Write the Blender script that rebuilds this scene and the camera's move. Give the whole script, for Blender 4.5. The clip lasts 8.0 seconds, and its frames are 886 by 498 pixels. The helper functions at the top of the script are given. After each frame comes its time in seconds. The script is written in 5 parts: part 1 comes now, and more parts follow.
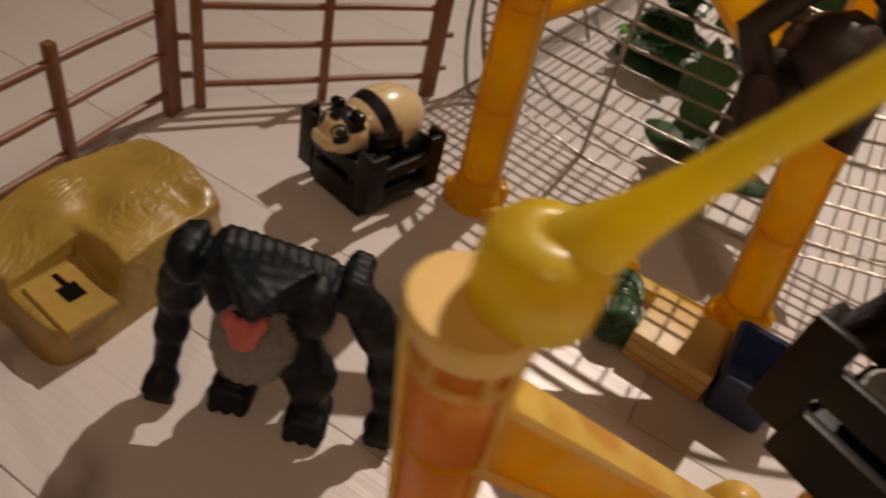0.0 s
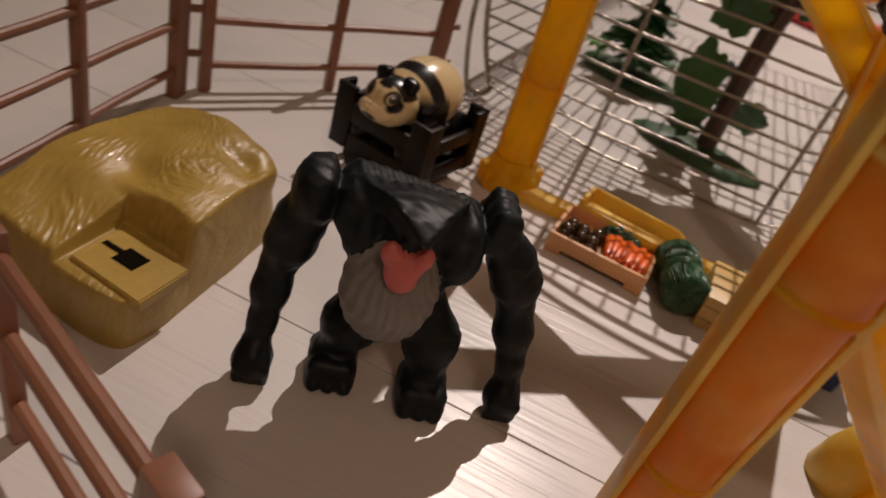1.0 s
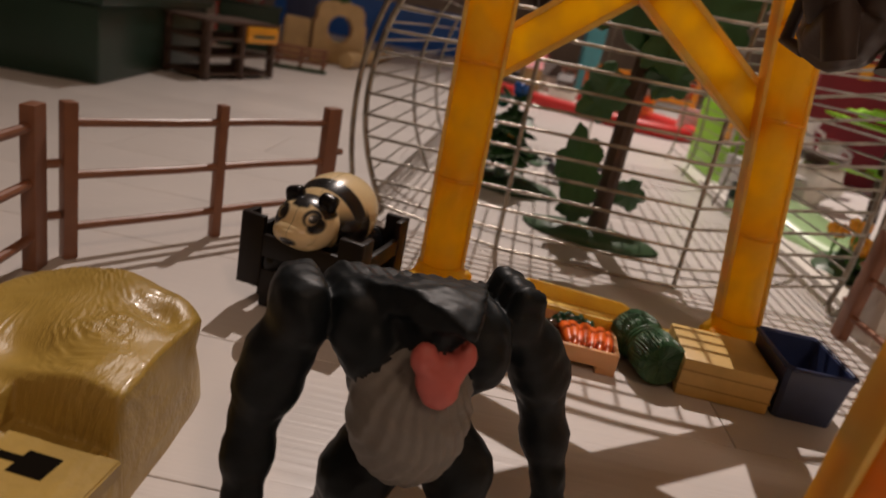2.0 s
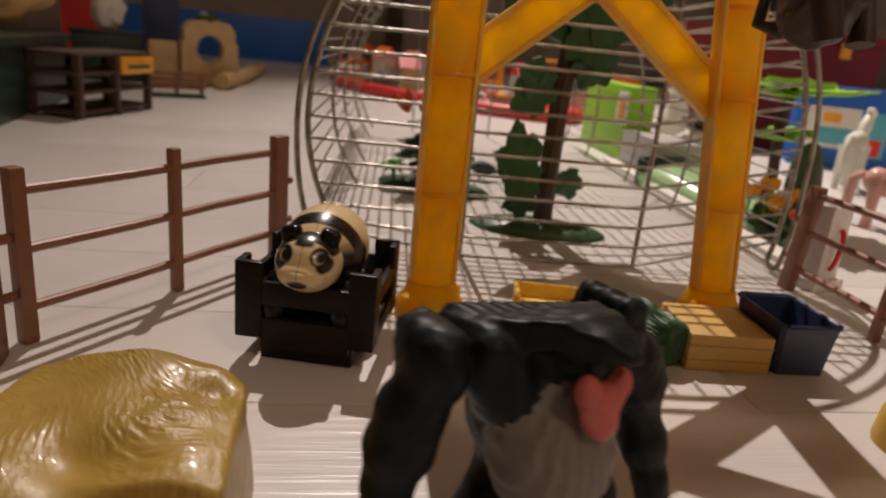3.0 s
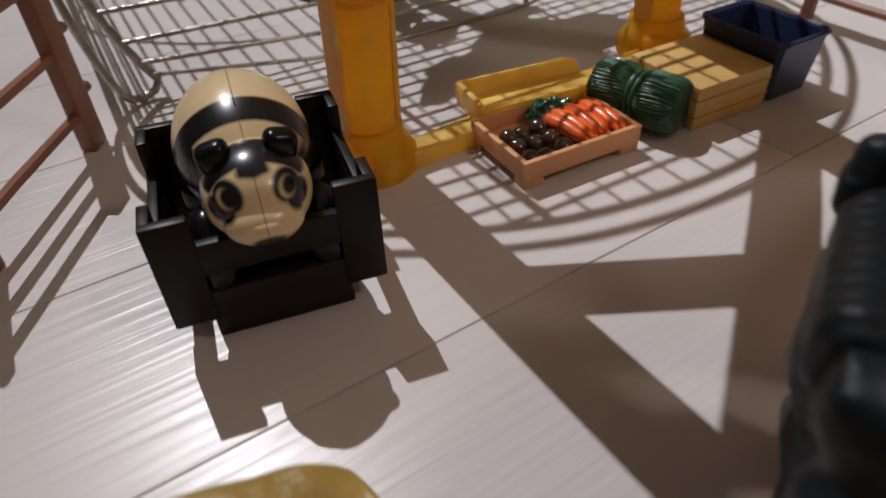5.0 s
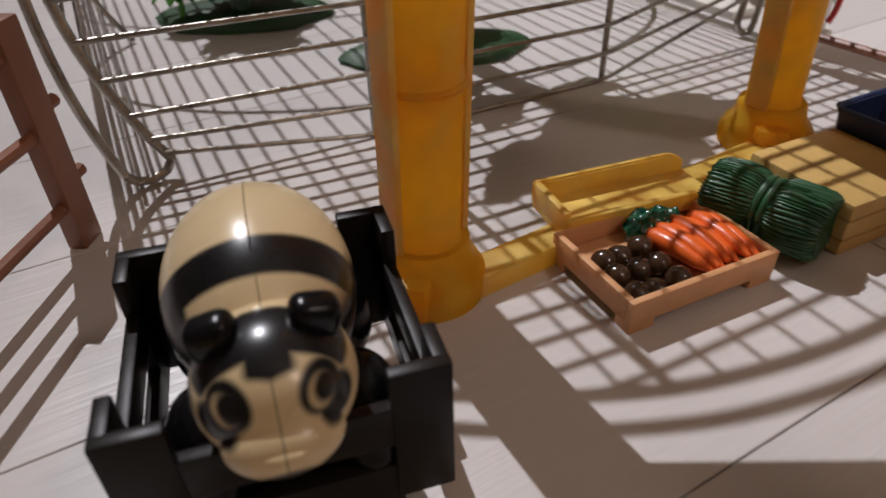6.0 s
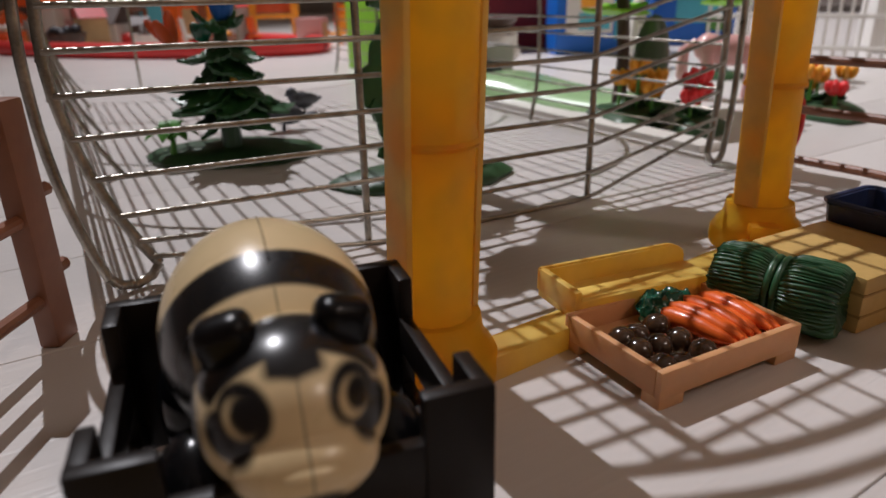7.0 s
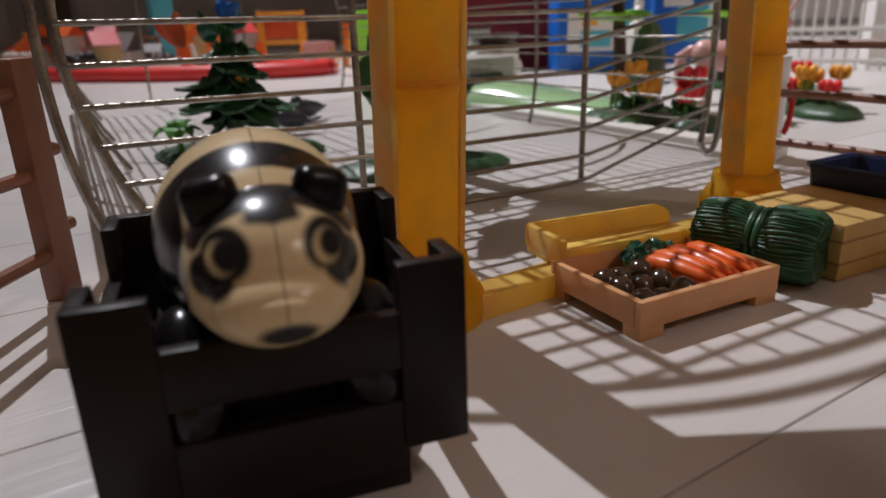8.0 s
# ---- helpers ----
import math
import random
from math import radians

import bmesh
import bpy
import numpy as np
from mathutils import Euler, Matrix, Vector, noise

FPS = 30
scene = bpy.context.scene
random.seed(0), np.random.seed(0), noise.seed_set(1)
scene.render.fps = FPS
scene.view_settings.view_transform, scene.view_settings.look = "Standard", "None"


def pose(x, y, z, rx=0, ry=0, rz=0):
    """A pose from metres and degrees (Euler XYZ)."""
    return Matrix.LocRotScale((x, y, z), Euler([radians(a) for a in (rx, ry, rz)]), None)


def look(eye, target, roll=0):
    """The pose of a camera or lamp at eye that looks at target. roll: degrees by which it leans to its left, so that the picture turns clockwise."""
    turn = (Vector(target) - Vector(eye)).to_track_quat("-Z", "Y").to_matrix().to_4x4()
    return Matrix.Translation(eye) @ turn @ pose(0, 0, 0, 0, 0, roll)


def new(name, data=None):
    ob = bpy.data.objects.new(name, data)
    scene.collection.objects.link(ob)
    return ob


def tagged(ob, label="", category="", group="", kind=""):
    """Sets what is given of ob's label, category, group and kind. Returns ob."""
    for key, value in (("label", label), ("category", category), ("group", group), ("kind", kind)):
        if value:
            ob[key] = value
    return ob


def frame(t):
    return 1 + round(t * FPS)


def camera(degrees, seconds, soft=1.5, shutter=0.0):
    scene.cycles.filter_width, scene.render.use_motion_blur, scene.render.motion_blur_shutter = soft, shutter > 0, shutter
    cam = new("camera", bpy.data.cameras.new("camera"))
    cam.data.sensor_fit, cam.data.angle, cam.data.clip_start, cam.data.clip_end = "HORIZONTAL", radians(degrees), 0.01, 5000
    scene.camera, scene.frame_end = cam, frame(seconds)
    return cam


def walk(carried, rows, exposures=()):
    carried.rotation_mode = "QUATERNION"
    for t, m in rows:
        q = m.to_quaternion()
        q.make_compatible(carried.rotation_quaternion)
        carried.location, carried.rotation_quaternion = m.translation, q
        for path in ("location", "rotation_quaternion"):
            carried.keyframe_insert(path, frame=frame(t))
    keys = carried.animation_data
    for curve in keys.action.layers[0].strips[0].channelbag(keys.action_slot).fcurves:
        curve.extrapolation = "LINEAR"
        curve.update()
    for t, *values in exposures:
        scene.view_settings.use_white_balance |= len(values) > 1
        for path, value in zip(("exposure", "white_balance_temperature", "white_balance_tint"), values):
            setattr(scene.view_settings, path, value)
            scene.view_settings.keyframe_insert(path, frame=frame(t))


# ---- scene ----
cam = camera(67.57, 8.0, shutter=0.5)
EXPOSURES = [(0, -0.1, 7000, 20), (0.5, -0.05, 6550, 20), (1.7, -0.1, 6550, 20), (2.8, 0.11, 6700, 20), (3.3, 0.15, 6050, 14), (4.0, 0.1, 5450, 14), (5.5, 0.08, 5500, 14), (7.0, 0.05, 5500, 14), (8.0, 0.02, 5450, 14)]
PATH = [
    (0, (0.12116, 0.12270, 0.18380), (0.08796, 0.27000, 0.05265), 15.41),
    (0.5, (0.08745, 0.11034, 0.17326), (0.05784, 0.25985, 0.04376), 17.71),
    (1, (0.07080, 0.10014, 0.13601), (0.06165, 0.26599, 0.02462), 19.01),
    (1.5, (0.05731, 0.11581, 0.11827), (0.06517, 0.29540, 0.03061), 16.23),
    (1.7, (0.05142, 0.11590, 0.11265), (0.06420, 0.30110, 0.03823), 14.22),
    (2.8, (0.01471, 0.12192, 0.10418), (0.06318, 0.30709, 0.04620), 5.91),
    (3, (0.00377, 0.12938, 0.10565), (0.05915, 0.31218, 0.04636), 5.64),
    (3.5, (-0.02330, 0.14679, 0.09952), (0.05156, 0.32171, 0.03788), 1.59),
    (4, (-0.02849, 0.16790, 0.09991), (0.06909, 0.32894, 0.03248), -1.42),
    (4.2, (-0.03089, 0.17547, 0.10148), (0.06934, 0.32882, 0.02124), -2.45),
    (5.3, (-0.00908, 0.24428, 0.11112), (0.08393, 0.35900, -0.02375), -4.73),
    (5.5, (-0.00129, 0.25612, 0.11296), (0.09058, 0.37732, -0.01692), -7.48),
    (5.7, (0.00098, 0.26974, 0.11012), (0.10065, 0.39330, -0.01055), -1.20),
    (6, (0.00243, 0.27040, 0.09859), (0.10077, 0.39922, -0.01860), -1.71),
    (6.3, (0.00219, 0.27746, 0.09021), (0.11227, 0.41340, -0.00814), 1.87),
    (6.5, (0.00096, 0.27449, 0.08491), (0.11492, 0.41465, -0.00093), -0.25),
    (7, (-0.00669, 0.27300, 0.07745), (0.11475, 0.41444, 0.00504), -1.17),
    (7.5, (-0.01179, 0.26539, 0.06893), (0.11024, 0.40986, 0.00385), -0.95),
    (8, (-0.01106, 0.26134, 0.06183), (0.11042, 0.40682, -0.00204), -1.91),
]
walk(cam, [(t, look(eye, target, roll)) for t, eye, target, roll in PATH], EXPOSURES)
cam.data.dof.use_dof = True
cam.data.dof.focus_distance, cam.data.dof.aperture_fstop = 0.150, 22.0
# path end

# All numbers below are decimetres of the toy landscape; U turns them into metres.
U = 0.1
rnd = random.Random(7)


# ---- world and light ----
world = bpy.data.worlds.new("world")
scene.world = world
world.use_nodes = True
world.node_tree.nodes["Background"].inputs[0].default_value = (0.9, 0.75, 0.6, 1)
world.node_tree.nodes["Background"].inputs[1].default_value = 0.02


def lamp(name, kind, place, energy, colour, size):
    data = bpy.data.lights.new(name, kind)
    data.energy, data.color = energy, colour
    if kind == "AREA":
        data.shape, data.size = "DISK", size
    else:
        data.shadow_soft_size = size
    ob = new(name, data)
    ob.location = Vector(place) * U
    return ob


LAMP = Vector((3.4, 21.4, 25.5))
AIM = Vector((11.8, 5.4, 0))
spot = lamp("spot_bulb", "SPOT", LAMP, 452, (1.0, 0.90, 0.78), 0.013)
spot.data.spot_size, spot.data.spot_blend = radians(64), 1.0
spot.matrix_basis = look(LAMP * U, AIM * U)
# added warm fill that lifts the shaded sides; no bulb hangs there
lamp("unseen_fill", "POINT", (5, -9, 15), 16, (1.0, 0.74, 0.52), 0.12)


# ---- materials ----
def material(name, colour, rough=0.5, metal=0.0, spread=0.12, scale=40.0, bump=0.0, bump_scale=200.0, coat=0.0, sub=0.0, trans=0.0, rand=0.0):
    """A surface with two scales of variation and fine relief."""
    m = bpy.data.materials.new(name)
    m.use_nodes = True
    nt = m.node_tree
    b = nt.nodes["Principled BSDF"]
    tc = nt.nodes.new("ShaderNodeTexCoord")
    n1 = nt.nodes.new("ShaderNodeTexNoise")
    n1.inputs["Scale"].default_value, n1.inputs["Detail"].default_value = scale, 6
    n2 = nt.nodes.new("ShaderNodeTexNoise")
    n2.inputs["Scale"].default_value, n2.inputs["Detail"].default_value = scale * 9, 3
    for n in (n1, n2):
        nt.links.new(tc.outputs["Object"], n.inputs["Vector"])
    mix = nt.nodes.new("ShaderNodeMath")
    mix.operation = "MULTIPLY_ADD"
    mix.inputs[1].default_value = 0.35
    nt.links.new(n2.outputs["Fac"], mix.inputs[0])
    nt.links.new(n1.outputs["Fac"], mix.inputs[2])
    ramp = nt.nodes.new("ShaderNodeValToRGB")
    e = ramp.color_ramp.elements
    e[0].position, e[1].position = 0.42, 0.95
    e[0].color = (*[c * (1 - spread) for c in colour], 1)
    e[1].color = (*[min(1, c * (1 + spread)) for c in colour], 1)
    nt.links.new(mix.outputs[0], ramp.inputs[0])
    out = ramp.outputs[0]
    if rand:
        info = nt.nodes.new("ShaderNodeObjectInfo")
        hsv = nt.nodes.new("ShaderNodeHueSaturation")
        mr = nt.nodes.new("ShaderNodeMapRange")
        mr.inputs[3].default_value, mr.inputs[4].default_value = 1 - rand, 1 + rand
        nt.links.new(info.outputs["Random"], mr.inputs[0])
        nt.links.new(mr.outputs[0], hsv.inputs["Value"])
        nt.links.new(out, hsv.inputs["Color"])
        out = hsv.outputs[0]
    nt.links.new(out, b.inputs["Base Color"])
    rr = nt.nodes.new("ShaderNodeMapRange")
    rr.inputs[3].default_value, rr.inputs[4].default_value = max(0.02, rough - 0.08), min(1, rough + 0.1)
    nt.links.new(n1.outputs["Fac"], rr.inputs[0])
    nt.links.new(rr.outputs[0], b.inputs["Roughness"])
    b.inputs["Metallic"].default_value = metal
    b.inputs["Coat Weight"].default_value = coat
    b.inputs["Coat Roughness"].default_value = 0.12
    if sub:
        b.inputs["Subsurface Weight"].default_value = sub
        b.inputs["Subsurface Radius"].default_value = (1.0, 0.5, 0.12)
        b.inputs["Subsurface Scale"].default_value = 0.006
    if trans:
        b.inputs["Transmission Weight"].default_value = trans
        b.inputs["IOR"].default_value = 1.25
    if bump:
        n3 = nt.nodes.new("ShaderNodeTexNoise")
        n3.inputs["Scale"].default_value, n3.inputs["Detail"].default_value = bump_scale, 5
        nt.links.new(tc.outputs["Object"], n3.inputs["Vector"])
        bp = nt.nodes.new("ShaderNodeBump")
        bp.inputs["Strength"].default_value, bp.inputs["Distance"].default_value = bump, 0.001
        nt.links.new(n3.outputs["Fac"], bp.inputs["Height"])
        nt.links.new(bp.outputs[0], b.inputs["Normal"])
    return m


def translucent(name, colour, through_colour, share, rough=0.4):
    """Thin toy plastic through which light glows."""
    m = material(name, colour, rough, spread=0.2, scale=35, bump=0.06, bump_scale=160, coat=0.15)
    nt = m.node_tree
    b = nt.nodes["Principled BSDF"]
    t = nt.nodes.new("ShaderNodeBsdfTranslucent")
    t.inputs[0].default_value = (*through_colour, 1)
    mx = nt.nodes.new("ShaderNodeMixShader")
    tc = nt.nodes.new("ShaderNodeTexCoord")
    blot = nt.nodes.new("ShaderNodeTexNoise")
    blot.inputs["Scale"].default_value, blot.inputs["Detail"].default_value = 115, 1.0
    nt.links.new(tc.outputs["Object"], blot.inputs["Vector"])
    ease = nt.nodes.new("ShaderNodeMapRange")
    ease.inputs[1].default_value, ease.inputs[2].default_value = 0.36, 0.64
    ease.inputs[3].default_value, ease.inputs[4].default_value = share - 0.22, share + 0.18
    nt.links.new(blot.outputs[0], ease.inputs[0])
    nt.links.new(ease.outputs[0], mx.inputs[0])
    nt.links.new(b.outputs[0], mx.inputs[1])
    nt.links.new(t.outputs[0], mx.inputs[2])
    nt.links.new(mx.outputs[0], nt.nodes["Material Output"].inputs[0])
    return m


def board_material():
    """White-washed laminate strip: fine grain along the strip and faint stains."""
    m = material("washed_laminate", (0.66, 0.625, 0.60), 0.31, spread=0.05, scale=6, rand=0.04)
    nt = m.node_tree
    b = nt.nodes["Principled BSDF"]
    tc = nt.nodes.new("ShaderNodeTexCoord")
    mp = nt.nodes.new("ShaderNodeMapping")
    mp.inputs["Scale"].default_value = (12, 320, 320)
    n = nt.nodes.new("ShaderNodeTexNoise")
    n.inputs["Scale"].default_value, n.inputs["Detail"].default_value, n.inputs["Distortion"].default_value = 1.0, 5, 0.6
    bp = nt.nodes.new("ShaderNodeBump")
    bp.inputs["Strength"].default_value, bp.inputs["Distance"].default_value = 0.35, 0.0008
    nt.links.new(tc.outputs["Object"], mp.inputs[0])
    nt.links.new(mp.outputs[0], n.inputs["Vector"])
    nt.links.new(n.outputs["Fac"], bp.inputs["Height"])
    nt.links.new(bp.outputs[0], b.inputs["Normal"])
    return m


M_FLOOR = board_material()
M_SUB = material("joint_dust", (0.36, 0.31, 0.27), 0.8)
M_WALL = material("painted_wall", (0.46, 0.40, 0.34), 0.85, spread=0.06, scale=3, bump=0.15, bump_scale=120)
M_CEIL = material("painted_ceiling", (0.75, 0.71, 0.66), 0.9, spread=0.04, scale=3)
M_BROWN = material("brown_plastic", (0.24, 0.10, 0.052), 0.42, spread=0.18, scale=30, bump=0.12, bump_scale=260, rand=0.06)
M_DARKCRATE = material("dark_brown_plastic", (0.012, 0.0085, 0.0068), 0.38, spread=0.2, scale=30, bump=0.08, bump_scale=300)
def straw_material():
    """Moulded straw: fine combed strands that bend with a slow swirl."""
    m = material("straw_plastic", (0.39, 0.255, 0.05), 0.38, spread=0.2, scale=26, coat=0.12)
    nt = m.node_tree
    b = nt.nodes["Principled BSDF"]
    tc = nt.nodes.new("ShaderNodeTexCoord")
    swirl = nt.nodes.new("ShaderNodeTexNoise")
    swirl.inputs["Scale"].default_value, swirl.inputs["Detail"].default_value = 22, 1
    add = nt.nodes.new("ShaderNodeVectorMath")
    add.operation = "MULTIPLY_ADD"
    add.inputs[1].default_value = (0.019, 0.019, 0.019)
    nt.links.new(tc.outputs["Object"], swirl.inputs["Vector"])
    nt.links.new(swirl.outputs["Color"], add.inputs[0])
    nt.links.new(tc.outputs["Object"], add.inputs[2])
    mp = nt.nodes.new("ShaderNodeMapping")
    mp.inputs["Rotation"].default_value = (0, 0, radians(-38))
    mp.inputs["Scale"].default_value = (600, 190, 190)
    nt.links.new(add.outputs[0], mp.inputs[0])
    n = nt.nodes.new("ShaderNodeTexNoise")
    n.inputs["Scale"].default_value, n.inputs["Detail"].default_value = 1.0, 4
    nt.links.new(mp.outputs[0], n.inputs["Vector"])
    bp = nt.nodes.new("ShaderNodeBump")
    bp.inputs["Strength"].default_value, bp.inputs["Distance"].default_value = 0.9, 0.0011
    tuft = nt.nodes.new("ShaderNodeTexNoise")
    tuft.inputs["Scale"].default_value, tuft.inputs["Detail"].default_value = 48, 1
    nt.links.new(tc.outputs["Object"], tuft.inputs["Vector"])
    ease = nt.nodes.new("ShaderNodeMapRange")
    ease.inputs[1].default_value, ease.inputs[2].default_value = 0.42, 0.60
    ease.inputs[3].default_value, ease.inputs[4].default_value = 0.04, 1.0
    nt.links.new(tuft.outputs["Fac"], ease.inputs[0])
    deep = nt.nodes.new("ShaderNodeMath")
    deep.operation = "MULTIPLY"
    nt.links.new(n.outputs["Fac"], deep.inputs[0])
    nt.links.new(ease.outputs[0], deep.inputs[1])
    nt.links.new(deep.outputs[0], bp.inputs["Height"])
    nt.links.new(bp.outputs[0], b.inputs["Normal"])
    return m


M_HAY = straw_material()
M_SHELFPLATE = material("straw_plate_plastic", (0.41, 0.27, 0.055), 0.42, spread=0.2, scale=30, bump=0.5, bump_scale=110, coat=0.1)
M_SLOT_SHADE = material("slot_shade", (0.010, 0.008, 0.006), 0.95)
M_YELLOW = translucent("amber_plastic", (0.92, 0.56, 0.028), (1.0, 0.70, 0.022), 0.72)
M_YELLOW_OPAQUE = translucent("pale_yellow_plastic", (0.91, 0.62, 0.13), (1.0, 0.72, 0.09), 0.40, 0.40)
# front column only: deeper orange, its glow cut to stand for shade
M_AMBER_SHADED = translucent("deep_amber_shaded", (0.80, 0.33, 0.012), (0.94, 0.40, 0.006), 0.40)
M_CAP = material("pale_cap_plastic", (0.84, 0.56, 0.15), 0.5, spread=0.1, scale=40, bump=0.06)
M_LEMON = translucent("lemon_plastic", (0.88, 0.70, 0.07), (1.0, 0.86, 0.09), 0.6, 0.3)
M_WIRE = material("dull_chrome_wire", (0.37, 0.345, 0.30), 0.30, metal=0.92, spread=0.45, scale=120, bump=0.25, bump_scale=500)
M_GORILLA = material("black_rubber", (0.0058, 0.0090, 0.0108), 0.48, spread=0.4, scale=40, bump=0.4, bump_scale=130)
M_BELLY = material("grey_rubber", (0.19, 0.175, 0.155), 0.55, spread=0.2, scale=60, bump=0.6, bump_scale=150)
M_BLACKPAINT = material("black_paint", (0.006, 0.006, 0.007), 0.22, spread=0.1)
for m, v in ((M_SLOT_SHADE, 0.0), (M_DARKCRATE, 0.2), (M_GORILLA, 0.24), (M_BLACKPAINT, 0.25)):
    m.node_tree.nodes["Principled BSDF"].inputs["Specular IOR Level"].default_value = v
M_PINK = material("pink_rubber", (0.52, 0.12, 0.10), 0.5, spread=0.15, scale=60, bump=0.4, bump_scale=120)
M_CRATE = material("tan_plastic", (0.70, 0.37, 0.17), 0.42, spread=0.14, scale=30, bump=0.12, bump_scale=200, sub=0.1)
M_CARROT = material("carrot_orange", (0.82, 0.14, 0.012), 0.32, spread=0.12, scale=60, bump=0.2, bump_scale=300, coat=0.2)
M_BALL = material("brown_gloss", (0.055, 0.028, 0.014), 0.18, spread=0.3, scale=60, coat=0.5)
M_GREEN = material("green_gloss", (0.029, 0.102, 0.040), 0.38, spread=0.4, scale=60, bump=0.3, coat=0.15)
M_TEAL = material("dark_green_gloss", (0.01, 0.09, 0.05), 0.22, spread=0.25, scale=60, coat=0.4)
M_LEAF = material("leaf_green_plastic", (0.022, 0.085, 0.022), 0.35, spread=0.25, scale=50, bump=0.25, bump_scale=120, rand=0.15)
M_BASE = material("mossy_green_plastic", (0.028, 0.072, 0.026), 0.42, spread=0.2, scale=30, bump=0.25, bump_scale=90)
M_DOME = material("grey_green_plastic", (0.085, 0.12, 0.075), 0.4, spread=0.2, scale=30, bump=0.2, bump_scale=90)
M_TRUNK = material("bark_plastic", (0.075, 0.042, 0.028), 0.5, spread=0.3, scale=40, bump=0.7, bump_scale=90)
M_LIGHTLEAF = material("light_green_plastic", (0.10, 0.32, 0.04), 0.4, spread=0.2, scale=40)
M_BIN = material("navy_plastic", (0.028, 0.045, 0.125), 0.36, spread=0.2, scale=30, bump=0.1)
M_BLUE = material("blue_plastic", (0.012, 0.13, 0.55), 0.45, spread=0.12, scale=12)
M_RED = material("red_plastic", (0.62, 0.035, 0.03), 0.42, spread=0.1, scale=20)
M_PALEGREEN = material("pale_green_plastic", (0.36, 0.54, 0.27), 0.26, spread=0.1, scale=20, coat=0.3)
M_LIME = material("lime_plastic", (0.28, 0.62, 0.02), 0.45, spread=0.08, scale=20)
M_BEIGE = material("sand_plastic", (0.52, 0.36, 0.17), 0.55, spread=0.18, scale=30, bump=0.4, bump_scale=90)
M_WHITE = material("white_plastic", (0.74, 0.71, 0.66), 0.42, spread=0.05, scale=30)
M_GREY = material("grey_plastic", (0.40, 0.39, 0.37), 0.5, spread=0.12, scale=30)
M_DARKGREEN = material("bottle_green_plastic", (0.012, 0.04, 0.026), 0.35, spread=0.2, scale=20)
M_ROSE = material("rose_plastic", (0.72, 0.40, 0.38), 0.3, spread=0.1, scale=30, coat=0.3)
M_MAROON = material("maroon_cloth", (0.20, 0.018, 0.025), 0.8, spread=0.2, scale=20, bump=0.3)
M_OCHRE = material("ochre_cloth", (0.62, 0.40, 0.17), 0.85, spread=0.2, scale=18, bump=0.5, bump_scale=60)
M_GOLD = material("yellow_petal", (0.85, 0.38, 0.02), 0.4, spread=0.15, scale=60)
M_REDPETAL = material("red_petal", (0.75, 0.03, 0.03), 0.4, spread=0.15, scale=60)
M_ORANGERED = material("orange_red_petal", (0.55, 0.09, 0.02), 0.4, spread=0.15, scale=60)
M_FUR = material("dark_brown_rubber", (0.035, 0.020, 0.014), 0.45, spread=0.3, scale=40, bump=0.5, bump_scale=140)
M_SKIN = material("tan_rubber", (0.07, 0.035, 0.022), 0.5, spread=0.15, scale=40)
M_BIRD = material("slate_plastic", (0.045, 0.048, 0.06), 0.4, spread=0.4, scale=90)
M_CYAN = material("turquoise_plastic", (0.10, 0.45, 0.55), 0.4, spread=0.1, scale=20)
M_SHELF = material("dark_furniture", (0.30, 0.262, 0.235), 0.7, spread=0.2, scale=8, bump=0.1)


# ---- shape helpers ----
def box(bm, c, s, rot=None, bevel=0.0, segs=2):
    """A bevelled block of size s round c."""
    m = Matrix.Translation(c) @ (rot.to_4x4() if rot else Matrix.Identity(4)) @ Matrix.Diagonal((*s, 1))
    made = bmesh.ops.create_cube(bm, size=1, matrix=m)["verts"]
    if bevel:
        edges = list({e for v in made for e in v.link_edges})
        bmesh.ops.bevel(bm, geom=edges, offset=bevel, segments=segs, affect="EDGES", profile=0.6)
    return bm


def turn(axis, degrees):
    return Matrix.Rotation(radians(degrees), 3, axis)


def tube(bm, pts, radius, seg=8, caps=True):
    """A round rod along points; radius is one number or one for each point."""
    pts = [Vector(p) for p in pts]
    radii = radius if hasattr(radius, "__len__") else [radius] * len(pts)
    rings, up = [], None
    for i, p in enumerate(pts):
        d = (pts[min(i + 1, len(pts) - 1)] - pts[max(i - 1, 0)]).normalized()
        if up is None:
            up = d.orthogonal().normalized()
        up = (up - d * up.dot(d)).normalized()
        side = d.cross(up)
        rings.append([bm.verts.new(p + (up * math.cos(a) + side * math.sin(a)) * radii[i]) for a in (2 * math.pi * k / seg for k in range(seg))])
    for a, b in zip(rings, rings[1:]):
        for k in range(seg):
            bm.faces.new((a[k], a[(k + 1) % seg], b[(k + 1) % seg], b[k]))
    if caps:
        bm.faces.new(rings[0][::-1])
        bm.faces.new(rings[-1])
    return bm


def blob(bm, c, s, rot=None, rough=0.0, freq=12.0, sub=3, mat=0):
    """A rounded lump with semi-axes s, its surface uneven by rough."""
    made = bmesh.ops.create_icosphere(bm, subdivisions=sub, radius=1)["verts"]
    r = rot if rot else Matrix.Identity(3)
    for v in made:
        k = 1 + rough * noise.noise(Vector(v.co) * freq * 0.25 + Vector(c) * 7)
        v.co = Vector(c) + r @ Vector((v.co.x * s[0] * k, v.co.y * s[1] * k, v.co.z * s[2] * k))
    for f in {f for v in made for f in v.link_faces}:
        f.material_index = mat
    return bm


